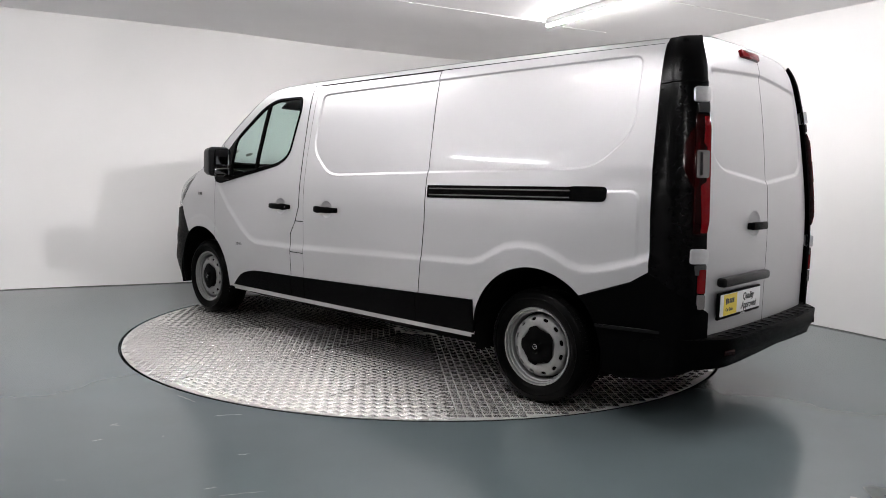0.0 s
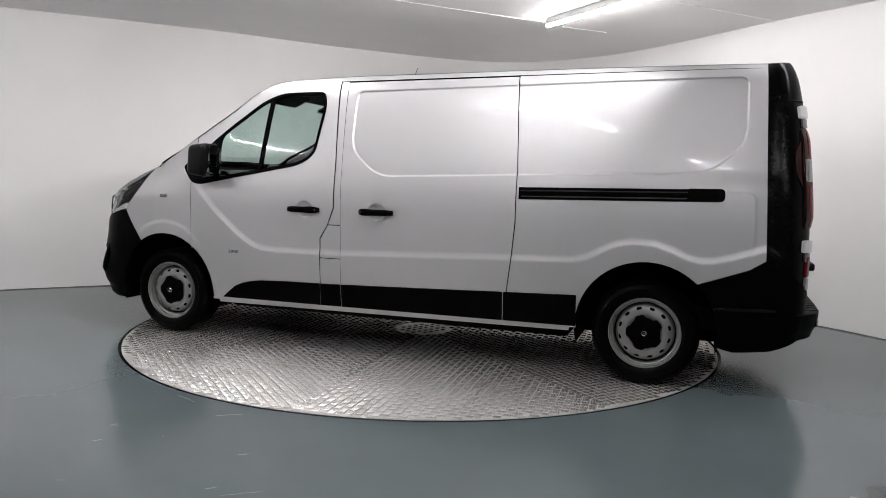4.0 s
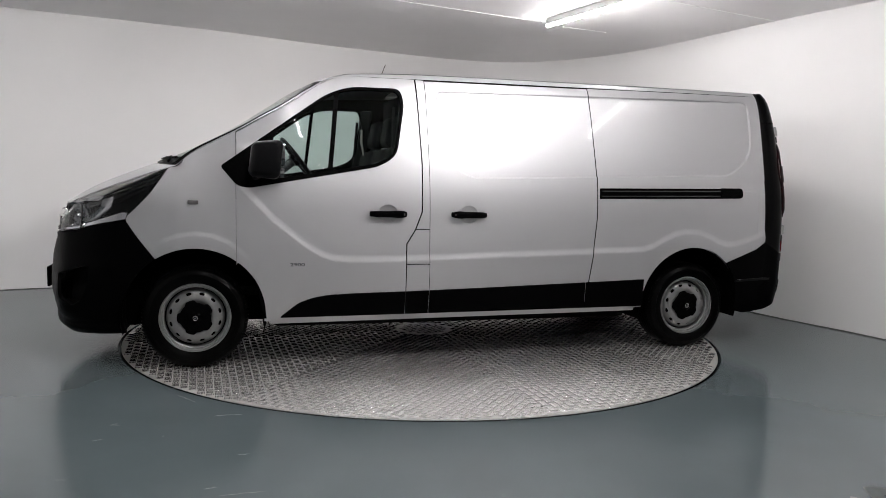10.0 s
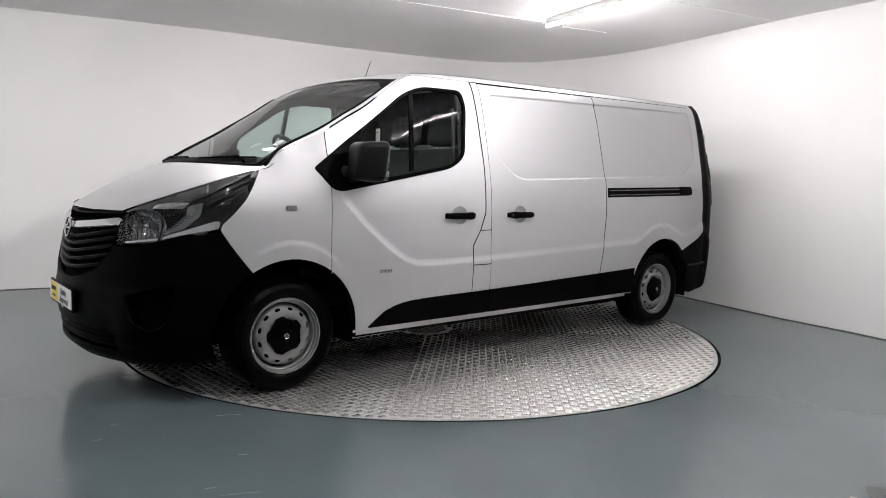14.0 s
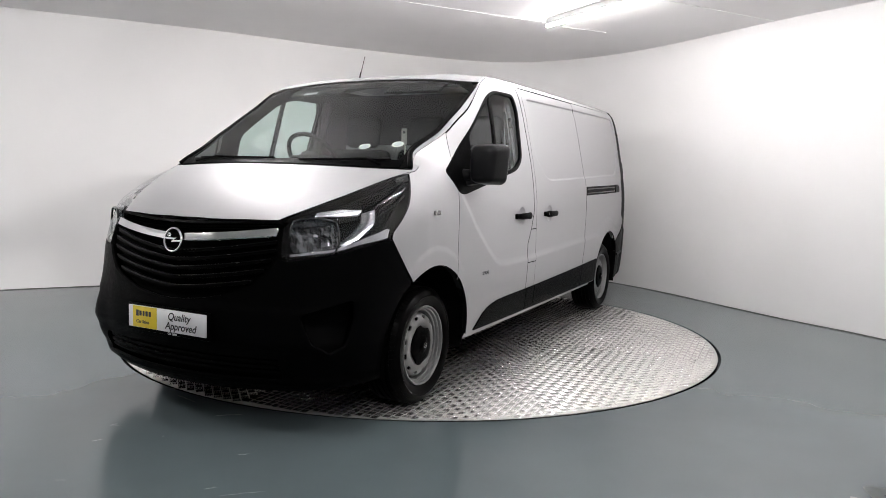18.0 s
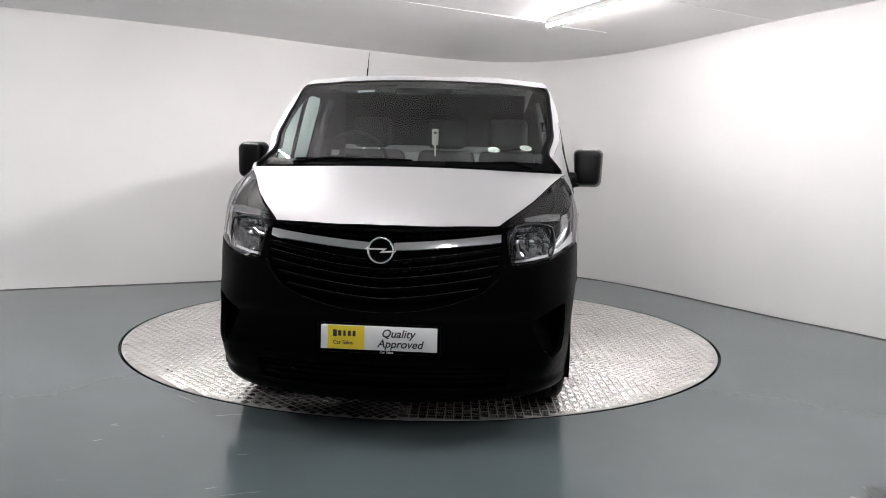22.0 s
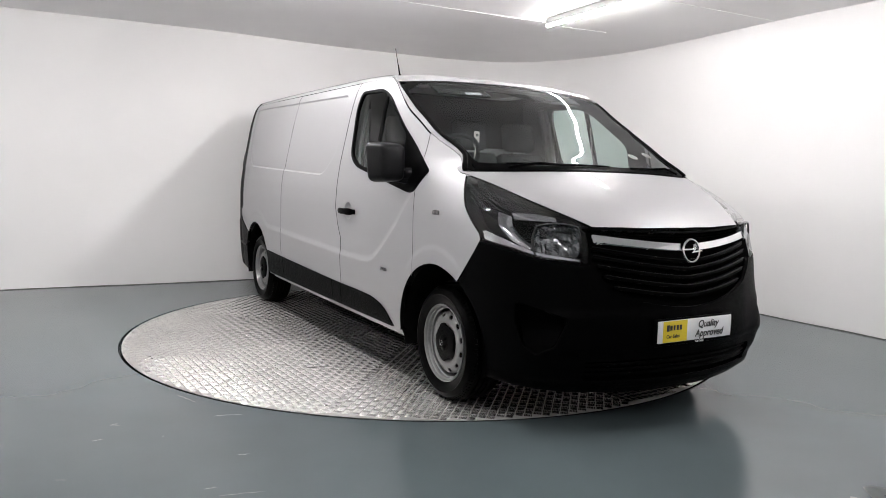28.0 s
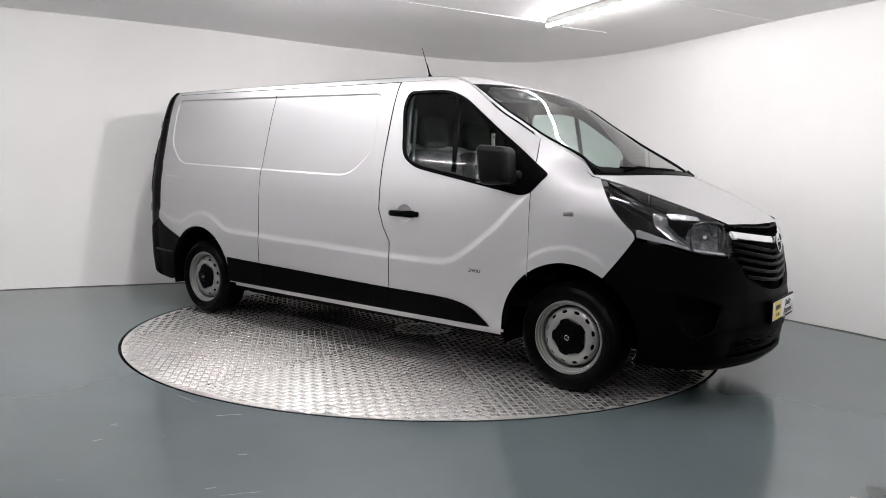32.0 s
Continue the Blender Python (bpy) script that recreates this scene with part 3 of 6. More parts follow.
REC_ALL = [(x, z) for x, z in REC_1 if x > -0.99] + [(x, z) for x, z in REC_2 if x < -0.86]


REC_T = rounded([(0.62, 1.795), (0.655, 1.36), (0.56, 1.29), (0.0, 1.232), (-0.3, 1.5), (-0.3, 1.83), (0.0, 1.83)], [0.06, 0.07, 0.08, 0, 0, 0, 0])


REC_3 = rounded([(-2.0, 1.165), (-2.315, 1.178), (-2.325, 0.80)], [0, 0.05, 0])
REC_3B = REC_3 + [(-1.0, 0.80), (-1.0, 1.165)]


def crease_z(x, line):
    xs = np.array([p[0] for p in line])[::-1]
    zs = np.array([p[1] for p in line])[::-1]
    return np.interp(x, xs, zs)


def rake(x):
    """The roof rises a little towards the tail."""
    return 0.038 * np.clip((0.6 - np.asarray(x, float)) / 3.0, 0, 1)


# pressed bowls behind the handles: front door and sliding door (x, z), rear door (y, z)
BOWLS = [(0.56, 0.986), (0.012, 0.986)]
TAIL_BOWL = (0.185, 1.028)


def bowl(u, v, ru, rv, depth):
    d = np.hypot(u / ru, v / rv)
    return depth * np.where(d < 1, np.sqrt(np.clip(1 - 0.92 * d * d, 0, 1)) - 0.28, 0) / 0.72


def bowl_points(cx, cz, ru, rv):
    return [(cx + ru * k * math.cos(a), cz + rv * k * math.sin(a)) for k in (0.15, 0.35, 0.55, 0.75, 0.88, 0.96, 1.0, 1.06)
            for a in [2 * math.pi * i / 28 for i in range(28)]]


def flank(s, z, slide=1):
    """The van's left skin, from the nose's middle along the flank to the tail's middle."""
    s, z = np.asarray(s, float), np.asarray(z, float)
    sgn = np.where(s < 0, -1.0, 1.0)
    a = np.abs(s)
    x, y = plan_at(a)
    zr = z - rake(x) * smooth01(1.25, 1.80, z)
    y = y * section(zr)
    fr = smooth01(1.45, 1.98, x)
    y = y - fr * 1.15 * np.clip(z - 1.0, 0, 0.35) ** 2 * np.clip(y / 0.9, 0, 1)
    y = y - 0.028 * smooth01(1.20, 1.50, x) * smooth01(1.95, 1.72, x) * smooth01(1.18, 1.45, z)
    on_side = smooth01(2.15, 1.9, x) * smooth01(-2.48, -2.38, x)
    # crease: a ledge that faces up, with the skin below it standing out
    d = seg_dist(x, z, CREASE, False)
    up = (z - crease_z(x, CREASE)) > 0
    w = smooth01(1.60, 1.42, x)
    rel = np.where(up, 1 - smooth01(-0.02, 0.05, d) * 1.0, 0.76 * (1 - 0.9 * np.clip(d / 0.42, 0, 1)))
    y = y + on_side * w * 0.0115 * rel
    d = seg_dist(x, z, ARCH_F, False)
    up = (z - crease_z(x, ARCH_F)) > 0
    w = smooth01(1.38, 1.52, x)
    y = y + on_side * w * 0.0045 * np.where(up, 1 - smooth01(0.0, 0.04, d), 1)
    # pressed panels
    inn = inside(x, z, REC_ALL)
    d = seg_dist(x, z, REC_ALL, True)
    y = y - 0.010 * np.where(inn, smooth01(0.0, 0.009, d), 0) * on_side
    for bx, bz in (BOWLS if slide else BOWLS[:1]):
        y = y - bowl(x - bx, z - bz, 0.064, 0.058, 0.016)
    # pressed edge behind the sliding door's rail
    d = seg_dist(x, z, REC_3, False)
    y = y - 0.005 * smooth01(0.0, 0.016, d) * np.where(inside(x, z, REC_3B), 0.0, 1.0) * smooth01(-2.05, -2.16, x) * smooth01(0.84, 0.90, z) * smooth01(1.30, 1.24, z) * on_side
    d = seg_dist(y, z, REC_T, True)
    rt = 0.011 * np.where(inside(y, z, REC_T), smooth01(0.0, 0.022, d), 0) * (x < -2.5)
    if slide:
        rt = rt + bowl(y - TAIL_BOWL[0], z - TAIL_BOWL[1], 0.085, 0.066, 0.016) * (x < -2.5)
    x = x + rt + nose(z) * smooth01(1.75, 2.65, x) + tail(zr) * smooth01(-2.30, -2.60, x)
    return np.stack([x, y * sgn, z], -1)


def flank_r(s, z):
    p = flank(s, z, 0)
    p[..., 1] *= -1
    return p


# the windscreen's foot: set back from the nose curve, and bowed ahead in the middle
SCREEN_SET, SCREEN_BOW = 0.04, 0.26
FOOT_X = 2.085 - SCREEN_SET


def lid(x, y):
    """The hood, windscreen and roof seen from above."""
    x, y = np.asarray(x, float), np.asarray(y, float)
    xe = x + SCREEN_SET * smooth01(0.9, 1.5, x) * smooth01(2.6, 2.1, x) + SCREEN_BOW * y * y * smooth01(0.7, 1.3, x)
    z = np.where(xe < 2.085, roof_line(xe), hood_line(xe)) - (0.05 - 0.025 * smooth01(1.5, 1.9, x)) * y * y - 0.03 * smooth01(0.45, 0.75, np.abs(y)) * smooth01(1.2, 0.6, x) + rake(x)
    rise = np.clip((2.095 - xe) / 0.38, 0, 1)
    z = z + 0.085 * y * y * smooth01(0.98, 1.40, x) * rise * (2 - rise) - 0.022 * np.clip(1 - (y / 0.72) ** 2, 0, 1) * smooth01(1.3, 0.9, x)
    z = z - 0.016 * np.clip(1 - (y / 0.8) ** 2, 0, 1) * smooth01(1.0, 1.3, x) * smooth01(2.05, 1.8, x)
    return np.stack([x, y, z], -1)


def _meet(s):
    lo, hi = np.full(s.shape, 0.9), np.full(s.shape, 2.0)
    for _ in range(30):
        mid = (lo + hi) / 2
        p = flank(s, mid)
        below = lid(p[..., 0], np.abs(p[..., 1]))[..., 2] > mid
        lo, hi = np.where(below, mid, lo), np.where(below, hi, mid)
    return (lo + hi) / 2


_seam_s = np.linspace(0, S_END, 700)
_seam_t = _meet(_seam_s)


def seam_z(s):
    """Where flank and lid meet, above the arc s."""
    return float(np.interp(s, _seam_s, _seam_t))


SX = s_x


def out_dir(s):
    """The outward direction of the plan at the arc s."""
    s = np.asarray(s, float)
    a = np.abs(s)
    x0, y0 = plan_at(np.clip(a - 0.01, 0, S_END))
    x1, y1 = plan_at(np.clip(a + 0.01, 0, S_END))
    dx, dy = x1 - x0, y1 - y0
    n = np.hypot(dx, dy) + 1e-9
    nx, ny = dy / n, -dx / n
    at0 = a < 0.012
    nx, ny = np.where(at0, 1.0, nx), np.where(at0, 0.0, ny)
    return nx, ny * np.where(s < 0, -1.0, 1.0)


def pushed(base, off):
    """A skin pushed outwards by off(s, z)."""
    def shape(s, z):
        p = base(s, z)
        nx, ny = out_dir(s)
        o = off(np.asarray(s, float), np.asarray(z, float))
        p[..., 0] += nx * o
        p[..., 1] += ny * o * (-1 if base is flank_r else 1)
        return p
    return shape


GAP = 0.0042


def sz(pts):
    return [(SX(x), z) for x, z in pts]


def arc_pts(cx, cz, r, a0, a1, n=18):
    return [(cx + r * math.cos(radians(a0 + (a1 - a0) * i / n)), cz + r * math.sin(radians(a0 + (a1 - a0) * i / n))) for i in range(n + 1)]


# outlines shared by both sides, as (x, z)
WIN_OUT = rounded([(1.60, 1.262), (1.50, 1.145), (1.43, 1.133), (0.62, 1.285), (0.50, 1.36), (0.445, 1.70), (0.47, 1.80), (0.80, 1.795), (0.95, 1.74), (1.30, 1.485)],
                  [0.02, 0.05, 0.04, 0.08, 0.08, 0.06, 0.06, 0.12, 0.1, 0.1])
WIN_IN = rounded([(1.285, 1.190), (0.632, 1.306), (0.518, 1.368), (0.466, 1.695), (0.490, 1.782), (0.795, 1.777), (0.942, 1.726), (1.285, 1.478)],
                 [0.03, 0.08, 0.06, 0.06, 0.05, 0.12, 0.1, 0.05])


def top_line(x0, x1, drop, n=24):
    """Points (s, z) a little below the seam with the roof, between two stations."""
    out = []
    for i in range(n + 1):
        s = SX(x0 + (x1 - x0) * i / n)
        out.append((s, min(seam_z(s) - drop, 1.868 + float(rake(x0 + (x1 - x0) * i / n)))))
    return out


def build_side(van, side):
    shape = flank if side > 0 else flank_r
    left = side > 0
    def rings(line, offs, closed, flip=1):
        pts = resample(line, 0.016, closed)
        n = len(pts)
        out = []
        for i, (px, pz) in enumerate(pts):
            a, b = pts[i - 1 if closed or i > 0 else 0], pts[(i + 1) % n if closed or i < n - 1 else i]
            d = Vector((b[0] - a[0], b[1] - a[1])).normalized()
            nx, nz = d.y * flip, -d.x * flip
            for o in offs:
                out.append((SX(px + nx * o), pz + nz * o))
        return out
    ridge = rings(CREASE, (-0.008, 0.0, 0.012, 0.024, 0.036, 0.05), False) + rings(ARCH_F, (0.0, 0.013, 0.026, 0.04), False) + rings(REC_3, (-0.006, 0.0, 0.006, 0.012, 0.018), False)
    area = sum(REC_ALL[i - 1][0] * REC_ALL[i][1] - REC_ALL[i][0] * REC_ALL[i - 1][1] for i in range(len(REC_ALL)))
    rec = rings(REC_ALL, (-0.004, 0.0, 0.002, 0.0045, 0.007, 0.009, 0.014), True, -1 if area > 0 else 1)
    for bx, bz in BOWLS:
        ridge += [(SX(x), z) for x, z in bowl_points(bx, bz, 0.064, 0.058)]
    # front wing
    outer = sz([(1.505 - GAP + 0.007, 0.69)]) + sz([p for p in arc_pts(1.752, 0.335, 0.425, 125, 58, 14)])
    outer += sz([(2.162, 0.925), (2.158, 0.955), (2.03, 1.085), (1.955, 1.19), (1.925, 1.232)])
    outer += [(s, seam_z(s) - 0.002) for s in [SX(1.92 - 0.41 * i / 14) for i in range(15)]]
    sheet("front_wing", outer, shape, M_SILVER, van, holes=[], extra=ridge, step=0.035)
    # front door with its window opening
    lower = [(1.505, 0.66)] + [(x, z) for x, z in arc_pts(1.752, 0.335, 0.425, 127, 177, 12)] + [(1.322, 0.31), (0.432, 0.325)]
    rear = [(0.432, 0.79), (0.375, 0.884), (0.333, 1.0), (0.333, 1.3), (0.365, 1.868)]
    outer = sz(lower) + sz([(x + GAP, z) for x, z in rear]) + top_line(0.37, 1.505, 0.012)
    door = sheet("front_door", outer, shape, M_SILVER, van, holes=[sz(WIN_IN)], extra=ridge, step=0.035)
    # pillar strip behind the door
    if left:
        for nm, o in (("pillar_skin", [(0.4285, 0.325), (0.4285, 0.652), (0.275, 0.652), (0.272, 0.325)]),
                      ("fuel_flap", [(0.4285, 0.658), (0.4285, 0.788), (0.372, 0.882), (0.280, 0.882), (0.276, 0.658)]),
                      ("pillar_skin", [(0.370, 0.888), (0.329, 0.998), (0.329, 1.3), (0.359, 1.868), (0.303, 1.868), (0.286, 1.28), (0.280, 0.888)])):
            sheet(nm, sz(o), shape, M_SILVER, van, extra=ridge, step=0.035)
        o2 = sz([(0.268, 0.325), (0.283, 1.28), (0.299, 1.862), (-0.893, 1.878), (-0.932, 1.271), (-0.934, 0.96), (-0.914, 0.705), (-0.868, 0.325)])
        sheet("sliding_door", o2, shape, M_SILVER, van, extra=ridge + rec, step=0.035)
    else:
        o2 = sz([(0.432 - GAP, 0.325), (0.432 - GAP, 0.788), (0.372, 0.882), (0.329, 0.998), (0.329, 1.3), (0.359, 1.868), (-0.893, 1.882), (-0.930, 1.271), (-0.930, 0.325)])
        sheet("side_panel", o2, shape, M_SILVER, van, extra=ridge + rec, step=0.035)
    # rear quarter
    q = [(-0.899, 1.882), (-0.938, 1.271), (-0.941, 0.96), (-0.921, 0.705), (-0.874, 0.325)] if left else [(-0.899, 1.882), (-0.937, 1.271), (-0.937, 0.325)]
    q += [(-1.335, 0.325)] + arc_pts(-1.745, 0.345, 0.415, 0, 132, 22)
    q += [(-2.034, 0.645), (-2.31, 0.745), (-2.395, 0.80), (-2.375, 1.35), (-2.36, 1.905)]
    sheet("rear_quarter", sz(q), shape, M_SILVER, van, extra=ridge + rec, step=0.035)
    # dark inner shell behind the seams
    o = sz([(1.50, 0.72), (1.40, 0.60), (1.345, 0.345), (-1.30, 0.345), (-1.33, 0.40), (-1.42, 0.62), (-1.60, 0.76), (-1.75, 0.79), (-1.92, 0.76), (-2.05, 0.68), (-2.34, 0.80)]) + [(SX(x), seam_z(SX(x)) - 0.010) for x in [-2.33 + 2.69 * i / 12 for i in range(13)]]
    sheet("inner_shell", o + [(SX(x), seam_z(SX(x)) - 0.010) for x in [0.40 + 1.08 * i / 16 for i in range(17)]], shape, M_DARK, van, holes=[sz(WIN_IN)], step=0.08, lift=-0.016, flange=0)
    # roof rail above the doors
    top = [(s, seam_z(s)) for s in [SX(-2.364 + (1.15 + 2.364) * i / 60) for i in range(61)]]
    bot = [(s, z + 0.0045) for s, z in top_line(1.15, -2.364, 0.012, 60)]
    sheet("roof_rail", top + bot, shape, M_SILVER, van, step=0.05, lift=-0.003, flange=0)
    # wing-side black trim and glass
    trim = sheet("window_surround", sz(WIN_OUT), shape, M_BLACK, door, holes=[sz(WIN_IN)], step=0.03, lift=0.004, flange=0.014)
    gl = sheet("window_glass", sz(WIN_IN), shape, M_GLASS, door, step=0.05, lift=-0.006, flange=0)
    gl.visible_shadow = False
    # lower black trim and silver sill
    segs = [(1.235, 0.436), (0.428, 0.276), (0.268, -0.868), (-0.876, -1.335)]
    zt = curve_of([(-1.40, 0.533), (-0.9, 0.516), (0.385, 0.475), (0.90, 0.462), (1.02, 0.445), (1.12, 0.412), (1.19, 0.36), (1.236, 0.322)])
    for x1, x0 in segs:
        n = max(2, int((x1 - x0) / 0.05))
        o = [(x1 + (x0 - x1) * i / n, float(zt(x1 + (x0 - x1) * i / n))) for i in range(n + 1)]
        o += [(x0, 0.318 + (0.335 - 0.318) * (1.2 - x0) / 2.5), (x1, 0.318 + (0.335 - 0.318) * (1.2 - x1) / 2.5)]
        sheet("side_trim", sz(o), shape, M_BLACK, van, step=0.05, lift=0.009, flange=0.012)
    o = [(1.336, 0.311), (1.336, 0.293), (-1.335, 0.322), (-1.338, 0.341)]
    sheet("sill", sz(o), shape, M_SILVER, van, step=0.06, lift=-0.006, flange=0.03)
    o = [(1.300, 0.289), (1.300, 0.262), (-1.29, 0.291), (-1.295, 0.318)]
    sheet("sill_step", sz(o), shape, M_SILVER, van, step=0.06, lift=-0.026, flange=0.04)
    # tail pillar
    e = S_END
    sd = s_yr(0.765)
    pil = sz([(-2.364, 1.905), (-2.379, 1.35), (-2.40, 0.80)]) + [(s_yr(0.765), 0.62)] + [(sd, 1.0), (s_yr(0.76), 1.5), (s_yr(0.77), 1.80), (s_yr(0.785), 1.90)]
    pil += [(q, seam_z(q)) for q in [s_yr(0.79) + (SX(-2.368) - s_yr(0.79)) * i / 10 for i in range(11)]]
    sheet("tail_pillar", pil, pushed(shape, lambda s, z: 0.034 * smooth01(SX(-2.40), SX(-2.53), s)), M_PILLAR, van, step=0.035)
    o = sz([(-2.368, 1.705), (-2.45, 1.712)]) + [(s_yr(0.765), 1.715), (s_yr(0.765), 1.708)] + sz([(-2.45, 1.705), (-2.368, 1.698)])
    sheet("pillar_seam", o, pushed(shape, lambda s, z: 0.0015 + 0.034 * smooth01(SX(-2.40), SX(-2.53), s)), M_DARK, van, step=0.03, flange=0)
    return door


HOOD_SIDE = [(2.50, 0.53), (2.43, 0.578), (2.35, 0.63), (2.245, 0.69), (2.145, 0.735), (2.0, 0.797), (1.93, 0.828), (1.853, 0.862)]


def build_lid(van):
    # hood: from the grille line back to the windscreen
    rim = []
    for i in range(21):
        s = s_y(0.522) * i / 20
        p = flank(s, seam_z(s))
        rim.append((float(p[0]) - 0.004, float(p[1])))
    rim += [(x, y) for x, y in HOOD_SIDE if x < rim[-1][0] - 0.01]
    back = []
    for i in range(1, 20):
        y = rim[-1][1] * (1 - i / 20)
        back.append((FOOT_X - SCREEN_BOW * y * y + 0.006, y))
    half = rim + back
    outer = half + [(x, -y) for x, y in half[::-1] if y > 1e-6]
    sheet("bonnet", outer, lid, M_SILVER, van, step=0.04, flange=0.012, even=0.02)
    # windscreen with its black border
    def side_edge(x):
        s = SX(x)
        p = flank(s, seam_z(s))
        return float(p[0]), float(p[1])
    lo = []
    for i in range(0, 21):
        y = 0.83 * (1 - i / 20)
        lo.append((FOOT_X - SCREEN_BOW * y * y - 0.004, y))
    up = []
    for i in range(0, 21):
        y = 0.74 * i / 20
        up.append((1.02 - 0.06 * y * y, y))
    sd = [side_edge(0.99 + (1.84 - 0.99) * i / 20) for i in range(21)]
    def inset(x):
        """The painted pillar's width beside the glass."""
        return float(0.004 + 0.030 * smooth01(1.0, 1.25, x) * smooth01(1.86, 1.66, x))
    for sg in (1, -1):
        cap = sd + [(x, y - inset(x) - 0.002) for x, y in sd[::-1]]
        sheet("pillar_skin", [(x, sg * y) for x, y in cap], lid, M_SILVER, van, step=0.02, lift=0.0005, flange=0)
    sd = [(x, y - inset(x) - 0.002) for x, y in sd]
    half = up + [p for p in sd if p[0] > up[-1][0] + 0.02] + lo[1:]
    outer = half + [(x, -y) for x, y in half[::-1] if y > 1e-6]
    # clear field, set in from the border
    clo, cup = [], []
    for i in range(0, 15):
        y = 0.745 * (1 - i / 14)
        clo.append((FOOT_X - 0.062 - SCREEN_BOW * y * y, y))
    for i in range(0, 15):
        y = 0.672 * i / 14
        cup.append((1.05 - 0.06 * y * y, y))
    csd = [side_edge(1.08 + 0.70 * i / 10) for i in range(11)]
    csd = [(x, y - inset(x) - 0.030 - 0.014 * smooth01(1.1, 1.85, x)) for x, y in csd]
    csd = [(x, float(y)) for x, y in csd if y > 0.675]
    chalf = cup + csd + clo
    clear = chalf + [(x, -y) for x, y in chalf[::-1] if y > 1e-6]
    clear = [p for i, p in enumerate(clear) if math.hypot(p[0] - clear[i - 1][0], p[1] - clear[i - 1][1]) > 1e-4]
    outer = [p for i, p in enumerate(outer) if math.hypot(p[0] - outer[i - 1][0], p[1] - outer[i - 1][1]) > 1e-4]
    ws = sheet("windscreen_border", outer, lid, M_SCREENBLK, van, "black printed border of the windscreen", holes=[clear], step=0.05, lift=-0.002, flange=0.008)
    gl = sheet("windscreen", clear, lid, M_GLASS, van, step=0.035, lift=-0.002, flange=0, even=0.03)
    gl.visible_shadow = False
    # raised black finishers along the pillars, wider at the foot
    for sg in (1, -1):
        line, radii = [], []
        for i in range(25):
            x, y = side_edge(1.015 + 0.845 * i / 24)
            p = lid(np.array([x]), np.array([y - inset(x) - 0.010]))[0]
            line.append((float(p[0]), sg * float(p[1]), float(p[2]) - 0.002))
            radii.append(0.008 + 0.008 * (i / 24) ** 1.5)
        bm = bmesh.new()
        b_tube(bm, line, radii, n=10)
        part("pillar_finisher", bm, M_SCREENBLK, van, "black rubber strip beside the windscreen")
    # roof
    rs = []
    for i in range(91):
        s = SX(0.975) + (S_END - SX(0.975)) * (i / 90) ** 0.9
        p = flank(s, seam_z(s))
        rs.append((float(p[0]), float(p[1])))
    fr = [(1.015 - 0.06 * (0.70 * i / 12) ** 2, 0.70 * i / 12) for i in range(13)]
    half = fr + rs
    outer = half + [(x, -y) for x, y in half[::-1] if y > 1e-6]
    outer = [p for i, p in enumerate(outer) if math.hypot(p[0] - outer[i - 1][0], p[1] - outer[i - 1][1]) > 1e-4]
    sheet("roof", outer, lid, M_SILVER, van, step=0.07, flange=0)


van = empty("panel_van")
tagged(van, "silver panel van with black bumpers and steel wheels on the turntable", "van")
for side in (1, -1):
    build_side(van, side)
build_lid(van)


# ---- the van's nose, tail, wheels and fittings ----
def both(half):
    """Closes an outline over both sides of the nose."""
    return half + [(-s, z) for s, z in half[::-1] if s > 1e-6]


def spot(x, z, side=1, lift=0.0):
    """A place on the flank: local x ahead, y outwards, z up."""
    shape = flank if side > 0 else flank_r
    s = SX(x)
    p = shape(np.array([s]), np.array([z]))[0]
    du = shape(np.array([s - 0.01]), np.array([z]))[0] - shape(np.array([s + 0.01]), np.array([z]))[0]
    dz = shape(np.array([s]), np.array([z + 0.01]))[0] - shape(np.array([s]), np.array([z - 0.01]))[0]
    X = Vector(du).normalized()
    Z = Vector(dz)
    Z = (Z - X * Z.dot(X)).normalized()
    Y = Z.cross(X) * 1.0
    if Y.y * side < 0:
        Y = -Y
        X = -X
    m = Matrix((X, Y, Z)).transposed().to_4x4()
    m.translation = Vector(p) + Y * lift
    return m


GRILLE_LOW = [(0.56, 0.835), (0.535, 0.79), (0.47, 0.72), (0.40, 0.688), (0.30, 0.656), (0.19, 0.634), (0.08, 0.622), (0.0, 0.619)]


def bumper_off(s, z):
    a = np.abs(s)
    mid = smooth01(1.02, 0.80, a)
    lip = 0.016 * smooth01(0.285, 0.25, z) * smooth01(1.5, 1.0, a)
    shelf = 0.006 * smooth01(0.612, 0.585, z) * mid * smooth01(0.30, 0.36, z)
    chin = -0.012 * smooth01(0.44, 0.40, z) * smooth01(0.26, 0.30, z) * mid
    eye_ = 0.008 * np.exp(-((a - 0.98) / 0.16) ** 2 - ((z - 0.64) / 0.05) ** 2) + 0.046 * np.exp(-((a - 0.80) / 0.16) ** 2 - ((z - 0.44) / 0.17) ** 2) - 0.014 * np.exp(-((a - 1.35) / 0.2) ** 2 - ((z - 0.5) / 0.25) ** 2)
    return lip + shelf + chin + eye_ + 0.004


